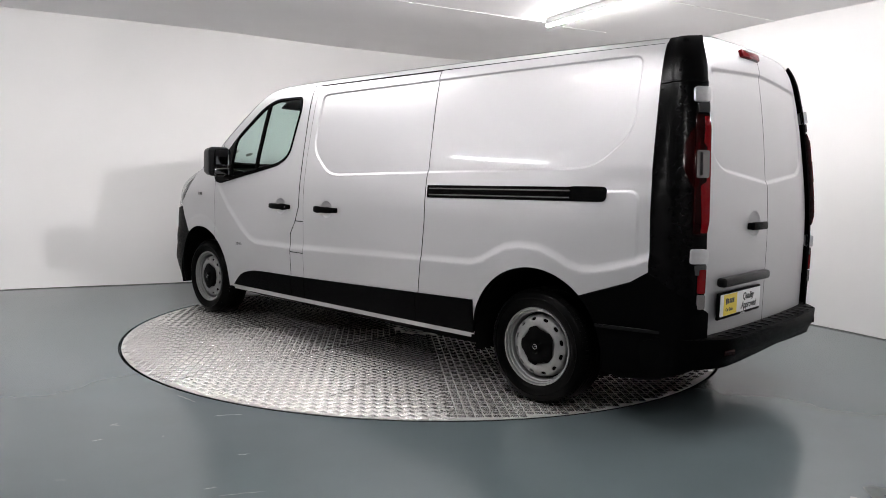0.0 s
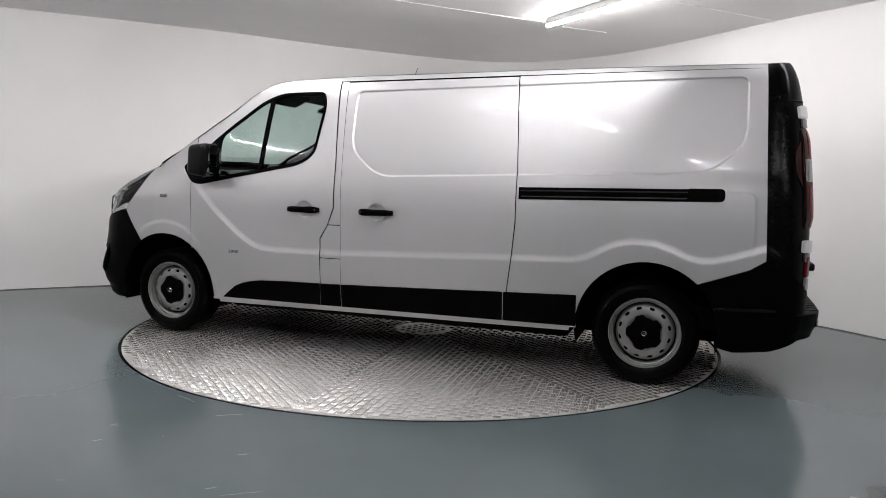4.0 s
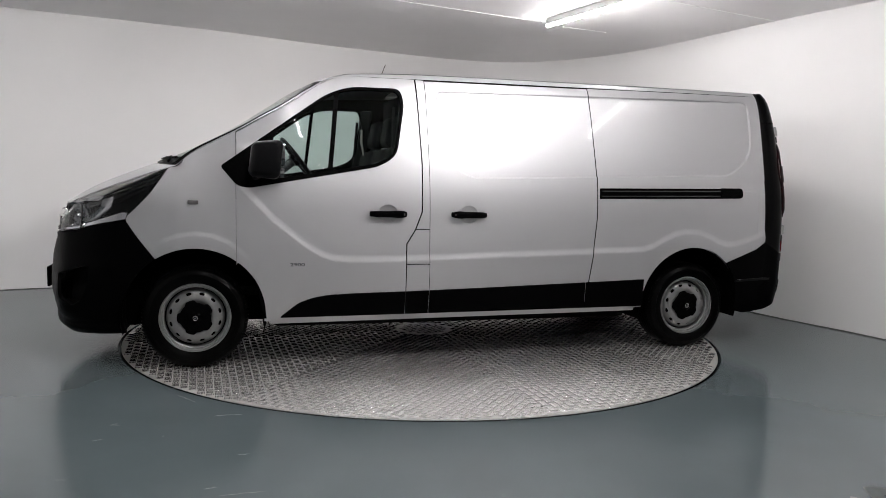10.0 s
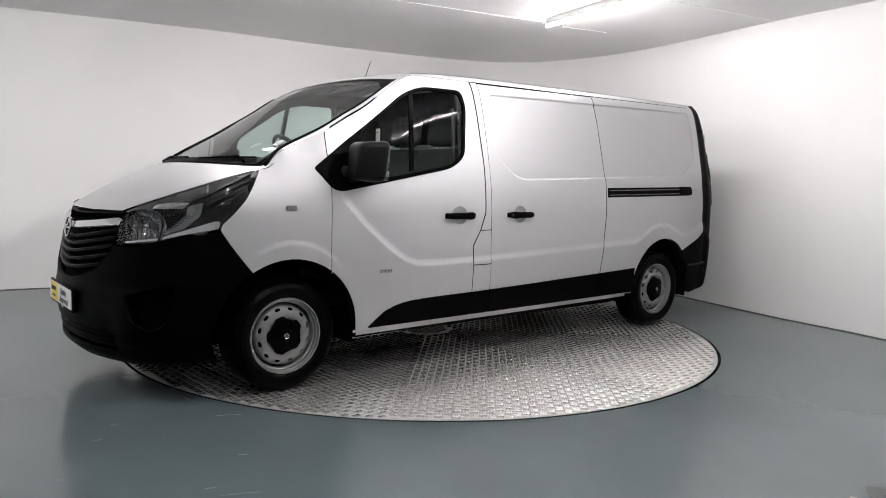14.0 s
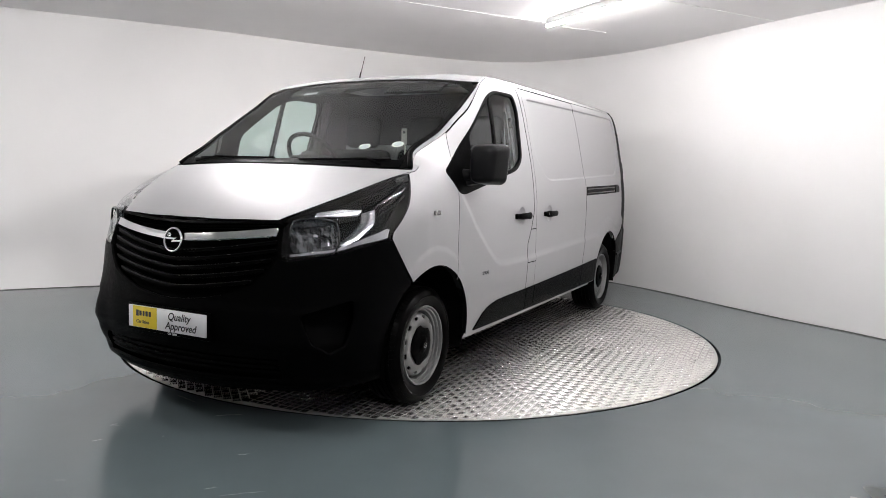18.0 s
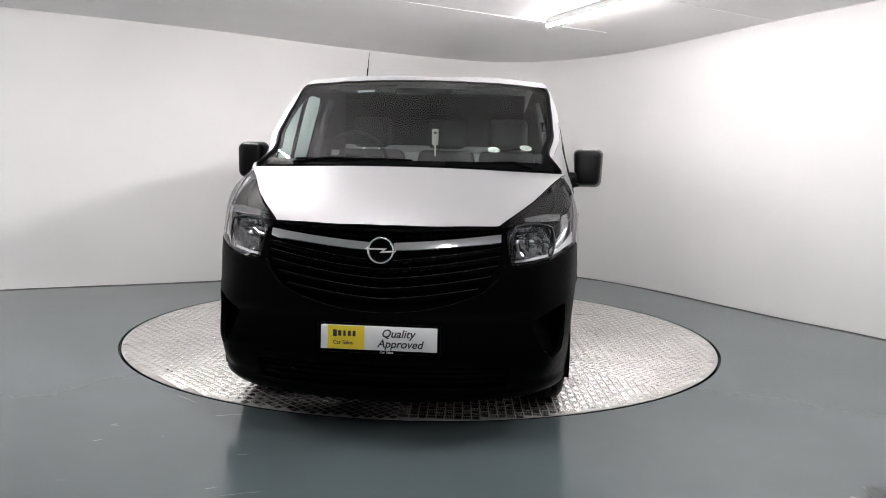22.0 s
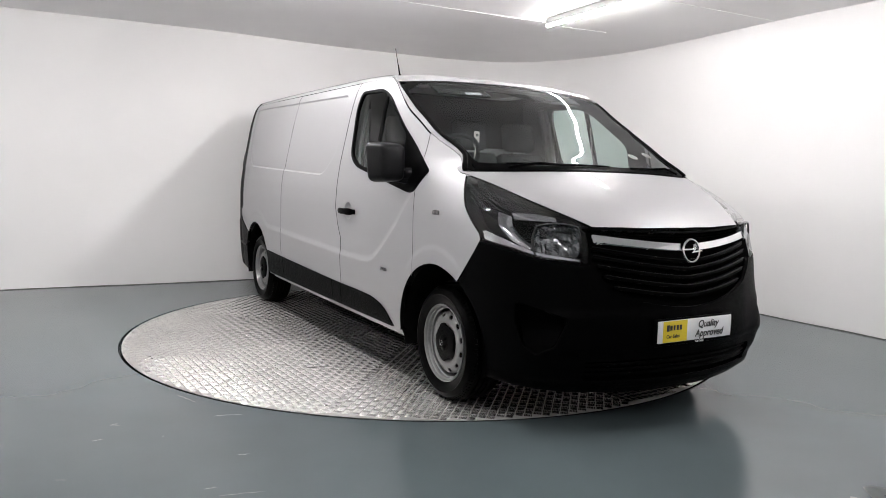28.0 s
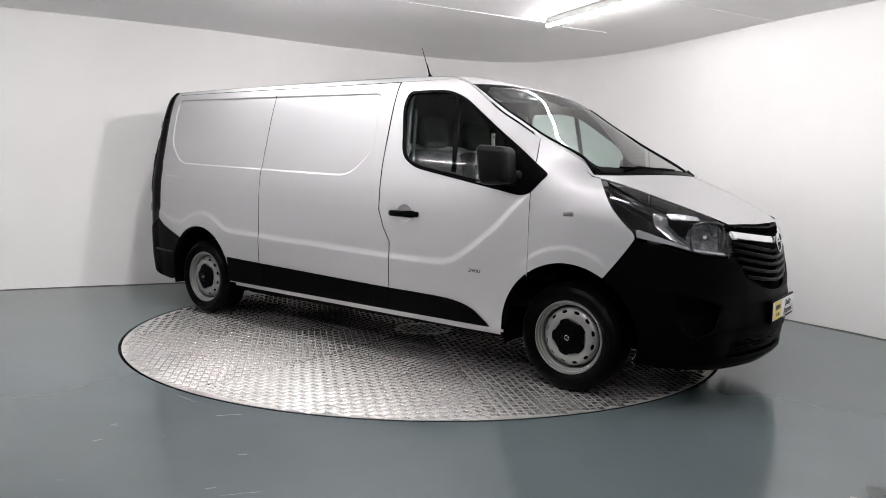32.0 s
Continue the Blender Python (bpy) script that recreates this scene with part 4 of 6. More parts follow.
def build_nose(van):
    shape = pushed(flank, bumper_off)
    low = [(0.0, 0.200), (s_y(0.3), 0.200), (s_y(0.6), 0.207), (s_y(0.8), 0.222), (SX(2.172), 0.235)]
    arch = sz(arc_pts(1.752, 0.335, 0.425, -12, 56, 14))
    top = sz([(2.158, 0.916), (2.25, 0.903), (2.35, 0.885), (2.456, 0.851)]) + [(s_y(0.60), 0.826)] + [(s_y(y), z) for y, z in GRILLE_LOW]
    fog = rounded([(s_y(0.665), 0.585), (s_y(0.79), 0.632), (SX(2.36), 0.648), (s_y(0.845), 0.555), (s_y(0.82), 0.43), (s_y(0.775), 0.395), (s_y(0.715), 0.45)], 0.022)
    intake = rounded([(-s_y(0.60), 0.372), (-s_y(0.60), 0.275), (s_y(0.60), 0.275), (s_y(0.60), 0.372), (0, 0.385)], 0.02)
    mfog = [(-s, z) for s, z in fog]
    b = sheet("front_bumper", both(low + arch + top), shape, M_BLACK, van, "black grained plastic bumper", holes=[fog, mfog, intake], step=0.03, flange=0.02, center=(1.5, 0, 0.6))
    for f in (fog, mfog):
        sheet("fog_lamp_blank", f, pushed(flank, lambda s, z: -0.060 + 0.45 * np.clip(0.52 - z, 0, 0.1)), M_BLACK, b, step=0.03, flange=0, center=(1.5, 0, 0.6))
    sheet("intake_back", [(-s_y(0.86), 0.43), (-s_y(0.86), 0.225), (0, 0.212), (s_y(0.86), 0.225), (s_y(0.86), 0.43)], pushed(flank, lambda s, z: -0.003 - 0.032 * smooth01(s_y(0.72), s_y(0.61), np.abs(s)) * smooth01(0.235, 0.27, z) * smooth01(0.42, 0.39, z)), M_DARK, b, step=0.05, flange=0, center=(1.5, 0, 0.6))
    for z0 in (0.300, 0.327, 0.354):
        w = s_y(0.595)
        o = [(-w + 2 * w * i / 30, z0 + 0.007 + 0.006 * (1 - abs(i / 15 - 1))) for i in range(31)]
        o += [(s, z - 0.012) for s, z in o[::-1]]
        sheet("intake_slat", o, pushed(flank, lambda s, z: -0.012 + 0 * s), M_BLACK, b, step=0.04, flange=0.03, center=(1.5, 0, 0.6))
    # grille
    topg = [(s_y(0.555) * i / 12, seam_z(s_y(0.555) * i / 12) - 0.012) for i in range(13)]
    og = both([(s, z) for s, z in topg] + [(s_y(0.60), 0.93)] + [(s_y(y * 1.07), z - 0.045) for y, z in GRILLE_LOW])
    og = [p for i, p in enumerate(og) if math.hypot(p[0] - og[i - 1][0], p[1] - og[i - 1][1]) > 1e-4]
    g = sheet("grille", og, pushed(flank, lambda s, z: -0.004 - 0.051 * smooth01(s_y(0.60), s_y(0.54), np.abs(s)) * smooth01(0.575, 0.625, z)), M_DARK, van, "black grille with chrome bar", step=0.05, flange=0, center=(1.5, 0, 0.6))
    limit = curve_of([(0.60, 0.02), (0.619, 0.06), (0.634, 0.19), (0.656, 0.30), (0.688, 0.40), (0.72, 0.47), (0.79, 0.53), (0.835, 0.55), (1.0, 0.545)])

    def bar(name, zc, rise, h, y0, y1, lift, material, fl=0.03, taper=1.0):
        n = 24
        up, dn = [], []
        for i in range(n + 1):
            y = y0 + (y1 - y0) * i / n
            s = math.copysign(s_y(abs(y)), y)
            z = zc + rise * (abs(y) / 0.5) ** 1.4
            hh = h * (1 - (1 - taper) * abs(i / n * 2 - 1)) / 2
            up.append((s, z + hh))
            dn.append((s, z - hh))
        return sheet(name, up + dn[::-1], pushed(flank, lambda s, z: lift + 0 * s), material, g, step=0.03, flange=fl, center=(1.5, 0, 0.6))
    for zc in (0.845, 0.806, 0.764, 0.720, 0.674):
        yl = float(limit(zc + 0.035)) - 0.012
        bar("grille_slat", zc, 0.060, 0.014, -yl, yl, -0.012, M_BLACK)
        bar("slat_lip", zc + 0.008, 0.060, 0.003, -yl, yl, -0.008, M_GREYPL, fl=0.01)
    bar("grille_rim", 0.985, 0.018, 0.010, -0.535, 0.535, -0.004, M_BLACK)
    for s0 in (-1, 1):
        bar("chrome_bar", 0.914, 0.042, 0.032, s0 * 0.055, s0 * 0.53, 0.006, M_CHROME)
    # honeycomb strip above the chrome bar
    bm = bmesh.new()
    for i in range(46):
        y = -0.50 + i * 1.0 / 45
        s = math.copysign(s_y(abs(y)), y)
        for k in range(2):
            z = 0.958 + 0.018 * (abs(y) / 0.5) ** 1.4 + 0.014 * k
            p = flank(np.array([s + 0.011 * k]), np.array([z]))[0]
            b_cyl(bm, (p[0] - 0.03, p[1], p[2]), (p[0] - 0.012, p[1], p[2]), 0.0078, 0.0062, n=6, caps=False)
    part("grille_mesh", bm, M_BLACK, g, smooth=False)
    # round badge
    c = Vector((2.668, 0.0, 0.897))
    rot = pose(0, 0, 0, 0, -8, 0)
    bm = bmesh.new()
    b_tube(bm, [c + rot @ Vector((0, 0.056 * math.cos(a), 0.056 * math.sin(a))) for a in [2 * math.pi * i / 40 for i in range(40)]], 0.0060, n=8, closed=True)
    em = part("badge", bm, M_CHROME, g, "round chrome badge")
    bm = bmesh.new()
    zig = [(-0.070, 0.004), (0.012, 0.004), (-0.006, -0.010), (0.070, -0.004), (0.070, 0.003), (0.014, -0.001), (0.030, 0.011), (-0.070, 0.011)]
    vs = [bm.verts.new(c + rot @ Vector((0.003, y * 0.98, z))) for y, z in zig]
    f = bm.faces.new(vs)
    r = bmesh.ops.extrude_face_region(bm, geom=[f])
    bmesh.ops.translate(bm, verts=[v for v in r["geom"] if isinstance(v, bmesh.types.BMVert)], vec=(0.006, 0, 0))
    bmesh.ops.recalc_face_normals(bm, faces=bm.faces)
    part("badge_bar", bm, M_CHROME, em, smooth=False)
    for side in (1, -1):
        build_headlamp(van, side)


def build_headlamp(van, side):
    base = flank if side > 0 else flank_r
    back = sz([(1.932, 1.228), (1.962, 1.187), (2.037, 1.082), (2.164, 0.953), (2.167, 0.928)])
    bot = sz([(2.25, 0.912), (2.35, 0.894), (2.456, 0.860)]) + [(s_y(0.605), 0.836), (s_y(0.578), 0.842), (s_y(0.562), 0.93), (s_y(0.556), 0.985)]
    s0, s1 = s_y(0.556), SX(1.932)
    top = [(s0 + (s1 - s0) * i / 24, seam_z(s0 + (s1 - s0) * i / 24) - 0.009) for i in range(1, 24)]
    outer = back + bot + top
    hl = sheet("headlamp", outer, pushed(base, lambda s, z: -0.088 + 0 * s), M_SCREENBLK, van, "clear headlamp with chrome reflectors in a black housing", step=0.04, flange=0, center=(1.5, 0, 0.8))
    cov = sheet("lamp_cover", outer, pushed(base, lambda s, z: 0.002 + 0 * s), M_COVER, hl, step=0.04, flange=0.0, center=(1.5, 0, 0.8))
    cov.visible_shadow = False
    sg = side

    def top_skin(x, y):
        return lid(x, np.asarray(y, float) * sg)
    edge = []
    for i in range(25):
        q = flank(s0 + (s1 - s0) * i / 24, seam_z(s0 + (s1 - s0) * i / 24))
        edge.append((float(q[0]), float(q[1])))
    hs = [(x + 0.004, y + 0.004) for x, y in HOOD_SIDE if 1.925 < x < edge[0][0] - 0.01]
    ring = edge + hs[::-1]
    sheet("lamp_top", ring, top_skin, M_SCREENBLK, hl, step=0.04, lift=-0.05, flange=0)
    cv = sheet("lamp_cover", ring, top_skin, M_COVER, hl, step=0.04, lift=0.0, flange=0)
    cv.visible_shadow = False
    k0 = [(float(flank(q, seam_z(q))[0]), float(flank(q, seam_z(q))[1])) for q in [SX(1.928 - 0.10 * i / 6) for i in range(7)]]
    sheet("wing_top", k0 + [(1.826, 0.868), (1.856, 0.866), (1.928, 0.834)], top_skin, M_SILVER, van, step=0.03, flange=0.004)
    # chrome sweep along the lower edge
    sw = sz([(2.172, 0.968), (2.172, 0.932), (2.25, 0.918), (2.35, 0.900), (2.456, 0.868)]) + [(s_y(0.60), 0.846)]
    sw2 = [(s_y(0.60), 0.856)] + sz([(2.456, 0.880), (2.37, 0.914), (2.28, 0.946), (2.20, 0.972)])
    sheet("chrome_sweep", sw + sw2, pushed(base, lambda s, z: -0.016 + 0.004 * np.sin(s * 30)), M_CHROME, hl, step=0.015, flange=0.012, center=(1.5, 0, 0.8))
    def centre(s, z, lift):
        p = base(np.array([s]), np.array([z]))[0]
        nx, ny = out_dir(np.array([s]))
        return Vector((p[0] + float(nx[0]) * lift, p[1] + float(ny[0]) * lift * side, p[2]))
    # main reflector: a rounded square bowl of upright flutes in a black rim
    m = Matrix.Translation(centre(s_y(0.694), 0.938, -0.022)) @ Vector((1, 0.58 * side, 0.06)).to_track_quat("Y", "Z").to_matrix().to_4x4()
    rnd = random.Random(7)

    def dish(u, v, deep):
        return m @ Vector((0.114 * u * math.sqrt(1 - 0.30 * v * v), deep, 0.084 * v * math.sqrt(1 - 0.30 * u * u)))
    bm = bmesh.new()
    nu, nv = 18, 9
    rows = []
    for j in range(nv + 1):
        v = 2 * j / nv - 1
        row = []
        for i in range(nu + 1):
            u = 2 * i / nu - 1
            rim_ = max(abs(u), abs(v)) > 0.999
            deep = -0.058 * (1 - 0.5 * (u * u + v * v)) ** 0.8 + (0 if rim_ else 0.007 * (i % 2) + rnd.uniform(-0.006, 0.006))
            row.append(bm.verts.new(dish(u, v, deep)))
        rows.append(row)
    for p0, p1 in zip(rows, rows[1:]):
        for i in range(nu):
            bm.faces.new((p0[i], p0[i + 1], p1[i + 1], p1[i]))
    bmesh.ops.recalc_face_normals(bm, faces=bm.faces)
    mr = part("main_reflector", bm, M_REFLECTOR, hl, smooth=False)
    bm = bmesh.new()
    ring = [(-1, -1 + 2 * i / 8) for i in range(8)] + [(-1 + 2 * i / 8, 1) for i in range(8)] + [(1, 1 - 2 * i / 8) for i in range(8)] + [(1 - 2 * i / 8, -1) for i in range(8)]
    b_tube(bm, [dish(u, v, 0.004) for u, v in ring], 0.006, n=6, closed=True)
    part("reflector_rim", bm, M_GLOSS, hl)
    bm = bmesh.new()
    b_lathe(bm, [(0.015, -0.055), (0.016, -0.018), (0.012, -0.010), (0.001, -0.008)], n=14, m=m)
    part("bulb_shield", bm, M_CHROME, hl)
    # pale fluted light guide that bends round the reflector, over the lamp's shoulder
    inner = [(2.365, 1.045), (2.368, 1.0), (2.400, 0.950), (2.445, 0.905)]
    outer_ = [(2.288, 1.065), (2.290, 1.0), (2.350, 0.932), (2.415, 0.892)]
    inner_t = [(2.418, 0.640), (2.365, 0.745), (2.322, 0.812)]
    outer_t = [(2.385, 0.640), (2.312, 0.735), (2.268, 0.815)]

    def along(line, n):
        k = np.linspace(0, len(line) - 1, n + 1)
        return [(float(np.interp(q, range(len(line)), [p[0] for p in line])), float(np.interp(q, range(len(line)), [p[1] for p in line]))) for q in k]

    def fluted(e0, e1, place, n, material):
        bm = bmesh.new()
        rows = []
        for i, (p, q) in enumerate(zip(along(e0, n), along(e1, n))):
            rows.append([bm.verts.new(place(p[0] + (q[0] - p[0]) * k / 4, p[1] + (q[1] - p[1]) * k / 4, -0.016 - 0.0012 * (i % 2) - 0.014 * math.sin(math.pi * k / 4))) for k in range(5)])
        for p0, p1 in zip(rows, rows[1:]):
            for k in range(4):
                bm.faces.new((p0[k], p0[k + 1], p1[k + 1], p1[k]))
        part("light_guide", bm, material, hl, angle=50)
    fluted(inner, outer_, lambda x, z, lift: centre(SX(x), z, lift), 26, M_GUIDE)
    fluted(inner_t, outer_t, lambda x, y, lift: Vector(top_skin(np.array([x]), np.array([y]))[0]) + Vector((0, 0, lift)), 20, M_GUIDE)
    # thin grey strips that stand in for the tubes' reflections in the cover
    for k in range(3):
        o = sz([(1.965 + 0.03 * k, 1.205 - 0.035 * k), (2.26, 1.09 - 0.030 * k), (2.26, 1.083 - 0.030 * k), (1.968 + 0.03 * k, 1.198 - 0.035 * k)])
        sheet("lamp_streak", o, pushed(base, lambda s, z: -0.02 + 0 * s), M_GREYPL, hl, step=0.05, flange=0.015, center=(1.5, 0, 0.8))


# ---- wheels ----
def build_wheel(van, x, side, steer=0):
    m = pose(x, 0.0, 0.319, 0, 0, 0 if side > 0 else 180)
    wh = empty("wheel")
    wh.parent = van
    wh.matrix_local = m
    Y = 0.886
    bm = bmesh.new()
    prof = [(0.205, Y - 0.02), (0.214, Y - 0.012), (0.226, Y - 0.004), (0.25, Y + 0.006), (0.275, Y + 0.008), (0.278, Y + 0.010), (0.283, Y + 0.010), (0.286, Y + 0.007), (0.305, Y + 0.001), (0.320, Y - 0.012), (0.330, Y - 0.026)]
    for k in range(5):
        y = Y - 0.034 - k * 0.034
        prof += [(0.336, y), (0.338, y - 0.012), (0.3375, y - 0.024), (0.330, y - 0.026), (0.330, y - 0.033)]
    prof += [(0.325, Y - 0.205), (0.30, Y - 0.218), (0.24, Y - 0.215), (0.205, Y - 0.20)]
    prof = [(r if r < 0.2155 else 0.2155 + (r - 0.2155) * 0.845, y) for r, y in prof]
    b_lathe(bm, prof, n=72)
    bmesh.ops.recalc_face_normals(bm, faces=bm.faces)
    part("tyre", bm, M_RUBBER, wh, "black road tyre", angle=30)
    # shoulder tread blocks
    bm = bmesh.new()
    for k in range(84):
        a = 2 * math.pi * k / 84
        t = Matrix.Rotation(a, 4, "Y") @ pose(0.3055, Y - 0.022, 0, 0, 0, 40)
        b_box(bm, None, (0.011, 0.030, 0.014), m=t)
    tagged(part("tread_pattern", bm, M_RUBBER, wh, smooth=False), kind="stuff")
    bm = bmesh.new()
    b_lathe(bm, [(0.2130, Y - 0.020), (0.2165, Y - 0.011), (0.2150, Y - 0.003), (0.2085, Y - 0.003), (0.2065, Y - 0.010), (0.2050, Y - 0.018), (0.1985, Y - 0.020),
                 (0.1965, Y - 0.024), (0.1955, Y - 0.036), (0.1890, Y - 0.040), (0.1865, Y - 0.050), (0.1850, Y - 0.090), (0.1850, Y - 0.19)], n=72)
    bmesh.ops.recalc_face_normals(bm, faces=bm.faces)
    rim = part("rim", bm, M_STEEL, wh, "silver painted steel rim", angle=30)
    yp = curve_of([(0.0, -0.060), (0.07, -0.050), (0.098, -0.028), (0.115, -0.022), (0.135, -0.024), (0.158, -0.032), (0.170, -0.042), (0.176, -0.062), (0.178, -0.085)])
    holes = []
    for k in range(12):
        a = 2 * math.pi * (k + 0.5) / 12
        h = []
        for j in range(12):
            b = 2 * math.pi * j / 12
            u, v = 0.0180 * math.copysign(abs(math.cos(b)) ** 0.7, math.cos(b)), 0.0105 * math.sin(b)
            h.append(((0.1525 + v) * math.cos(a) - u * math.sin(a), (0.1525 + v) * math.sin(a) + u * math.cos(a)))
        holes.append(h)

    def disc(u, v):
        u, v = np.asarray(u, float), np.asarray(v, float)
        return np.stack([u, Y + yp(np.hypot(u, v)), v], -1)
    circle = [(0.1775 * math.cos(2 * math.pi * i / 60), 0.1775 * math.sin(2 * math.pi * i / 60)) for i in range(60)]
    sheet("wheel_disc", circle, disc, M_STEEL, wh, holes=holes, step=0.014, flange=0.008, center=(0, 0, 0))
    bm = bmesh.new()
    b_lathe(bm, [(0.19, Y - 0.085), (0.001, Y - 0.085)], n=32)
    part("wheel_back", bm, M_DARK, wh)
    # five-lobed black centre cap
    cap = []
    for i in range(80):
        a = 2 * math.pi * i / 80
        r = 0.102 + 0.008 * math.tanh(4.0 * math.cos(5 * a))
        cap.append((r * math.cos(a), r * math.sin(a)))
    yc = curve_of([(0.0, 0.002), (0.03, 0.001), (0.034, -0.006), (0.06, -0.010), (0.095, -0.016), (0.115, -0.024)])

    def capf(u, v):
        u, v = np.asarray(u, float), np.asarray(v, float)
        return np.stack([u, Y + 0.002 + yc(np.hypot(u, v)), v], -1)
    cp = sheet("centre_cap", cap, capf, M_BLACK, wh, "black plastic centre cap", step=0.014, flange=0.02, center=(0, 0, 0))
    bm = bmesh.new()
    b_tube(bm, [(0.0135 * math.cos(2 * math.pi * i / 20), Y + 0.005, 0.0135 * math.sin(2 * math.pi * i / 20)) for i in range(20)], 0.0018, n=6, closed=True)
    b_box(bm, (0, Y + 0.005, 0), (0.024, 0.003, 0.004), rot=(0, 25, 0))
    part("cap_badge", bm, M_CHROME, cp)
    return wh


def build_under(van):
    bm = bmesh.new()
    b_box(bm, (0.0, 0, 0.33), (2.55, 1.60, 0.20), bevel=0.03)
    b_box(bm, (-2.25, 0, 0.42), (0.55, 1.5, 0.16), bevel=0.03)
    b_box(bm, (2.3, 0, 0.36), (0.45, 1.3, 0.26), bevel=0.05)
    part("underbody", bm, M_DARK, van)
    for ax in (1.75, -1.75):
        bm = bmesh.new()
        b_cyl(bm, (ax, -0.72, 0.33), (ax, 0.72, 0.33), 0.038, n=10)
        part("axle", bm, M_DARK, van)
    for x, r in ((1.752, 0.432), (-1.745, 0.422)):
        for s in (1, -1):
            bm = bmesh.new()
            rows = []
            for y in (0.50, 0.70, 0.90):
                rows.append([bm.verts.new((x + r * math.cos(radians(a)), s * y, 0.338 + r * math.sin(radians(a)))) for a in range(-15, 196, 7)])
            for p, q in zip(rows, rows[1:]):
                for i in range(len(p) - 1):
                    bm.faces.new((p[i], p[i + 1], q[i + 1], q[i]))
            bm.faces.new(rows[0])
            part("arch_liner", bm, M_DARK, van)


# ---- tail ----
def build_tail(van):
    e = S_END
    for side in (1, -1):
        base = flank if side > 0 else flank_r
        c = (-1.5, 0, 1.0)
        i0 = s_yr(0.757)
        o = [(i0, 0.495), (i0, 1.0), (s_yr(0.752), 1.5), (s_yr(0.762), 1.80), (s_yr(0.777), 1.90)]
        o += [(q, seam_z(q) - 0.004) for q in (s_yr(0.775), s_yr(0.74), s_yr(0.6), s_yr(0.45), s_yr(0.3), s_yr(0.15), e - 0.0022)] + [(e - 0.0022, 0.495)]
        line = resample(REC_T, 0.012)
        ring = []
        for i, (py, pz) in enumerate(line):
            qa, qb = line[i - 1], line[(i + 1) % len(line)]
            dd = Vector((qb[0] - qa[0], qb[1] - qa[1])).normalized()
            for off in (-0.004, 0.0, 0.0055, 0.011, 0.0165, 0.022, 0.027):
                for sg in (1, -1):
                    yy, zz = py - dd.y * off * sg, pz + dd.x * off * sg
                    if 0.02 < yy < 0.74:
                        ring.append((s_yr(yy), zz))
        ring += [(s_yr(y), z) for y, z in bowl_points(*TAIL_BOWL, 0.085, 0.066)]
        d = sheet("rear_door", o, base, M_SILVER, van, step=0.022, center=c, extra=ring)
        # black lower corner
        q = [(x, z) for x, z in arc_pts(-1.745, 0.345, 0.415, 133, 190, 12)]
        q = q + [(-2.25, 0.25), (-2.44, 0.27)]
        o = sz(q) + [(s_yr(0.80), 0.34), (s_yr(0.74), 0.36), (s_yr(0.74), 0.618)] + sz([(-2.40, 0.794), (-2.312, 0.739), (-2.034, 0.639)])
        sheet("rear_corner", o, pushed(base, lambda s, z: 0.006 + 0.034 * smooth01(SX(-2.40), SX(-2.53), s)), M_BLACK, van, step=0.035, center=c)
        st = sz([(-2.13, 0.512), (-2.13, 0.498), (-2.47, 0.508), (-2.47, 0.522)])
        sheet("corner_strip", st, pushed(base, lambda s, z: 0.020 + 0 * s), M_GREYPL, van, step=0.04, flange=0.014, center=c)
        # tail lamps: red, clear, red on the corner
        def lens(s, z):
            return 0.040 + 0.012 * smooth01(0.99, 1.06, z) * smooth01(1.56, 1.49, z)

        l1 = s_yr(0.770)
        lm = s_yr(0.822)
        k = rounded([(lm, 0.99), (l1, 0.99), (l1, 1.555), (lm, 1.555)], 0.012)
        lamp = sheet("tail_lamp", k, pushed(base, lens), M_RED, van, "dark red smoked tail lamp", step=0.025, flange=0.02, center=c)
        k = rounded([(s_yr(0.853), 1.30), (lm, 1.20), (lm, 1.50), (s_yr(0.853), 1.42)], 0.03)
        sheet("smoked_lens", k, pushed(base, lambda s, z: 0.041 + 0 * s), M_RED, lamp, step=0.03, flange=0.012, center=c)
        k = rounded([(s_yr(0.798), 1.0), (s_yr(0.772), 1.0), (s_yr(0.772), 1.546), (s_yr(0.792), 1.546), (s_yr(0.798), 1.42), (s_yr(0.786), 1.40), (s_yr(0.786), 1.24), (s_yr(0.806), 1.22)], 0.006)
        sheet("lamp_core", k, pushed(base, lambda s, z: lens(s, z) + 0.0025), M_REDCORE, lamp, "bright red core", step=0.02, flange=0.004, center=c)
        k = rounded([(s_yr(0.820), 1.258), (s_yr(0.780), 1.258), (s_yr(0.780), 1.385), (s_yr(0.820), 1.385)], 0.008)
        rv = sheet("reversing_lamp", k, pushed(base, lambda s, z: lens(s, z) + 0.006), M_CLEAR, lamp, "clear reversing lamp", step=0.02, flange=0.008, center=c)
        k = rounded([(s_yr(0.813), 1.268), (s_yr(0.804), 1.268), (s_yr(0.804), 1.375), (s_yr(0.813), 1.375)], 0.003)
        sheet("lamp_cell", k, pushed(base, lambda s, z: lens(s, z) + 0.0075), M_GLOSS, rv, step=0.02, flange=0, center=c)
        for za, zb, material in ((0.715, 0.828, M_REDCORE), (0.640, 0.708, M_CLEAR)):
            k = rounded([(s_yr(0.797), za), (l1, za), (l1, zb), (s_yr(0.797), zb)], 0.006)
            sheet("reflector", k, pushed(base, lambda s, z: 0.046 + 0 * s), material, van, step=0.03, flange=0.016, center=c)
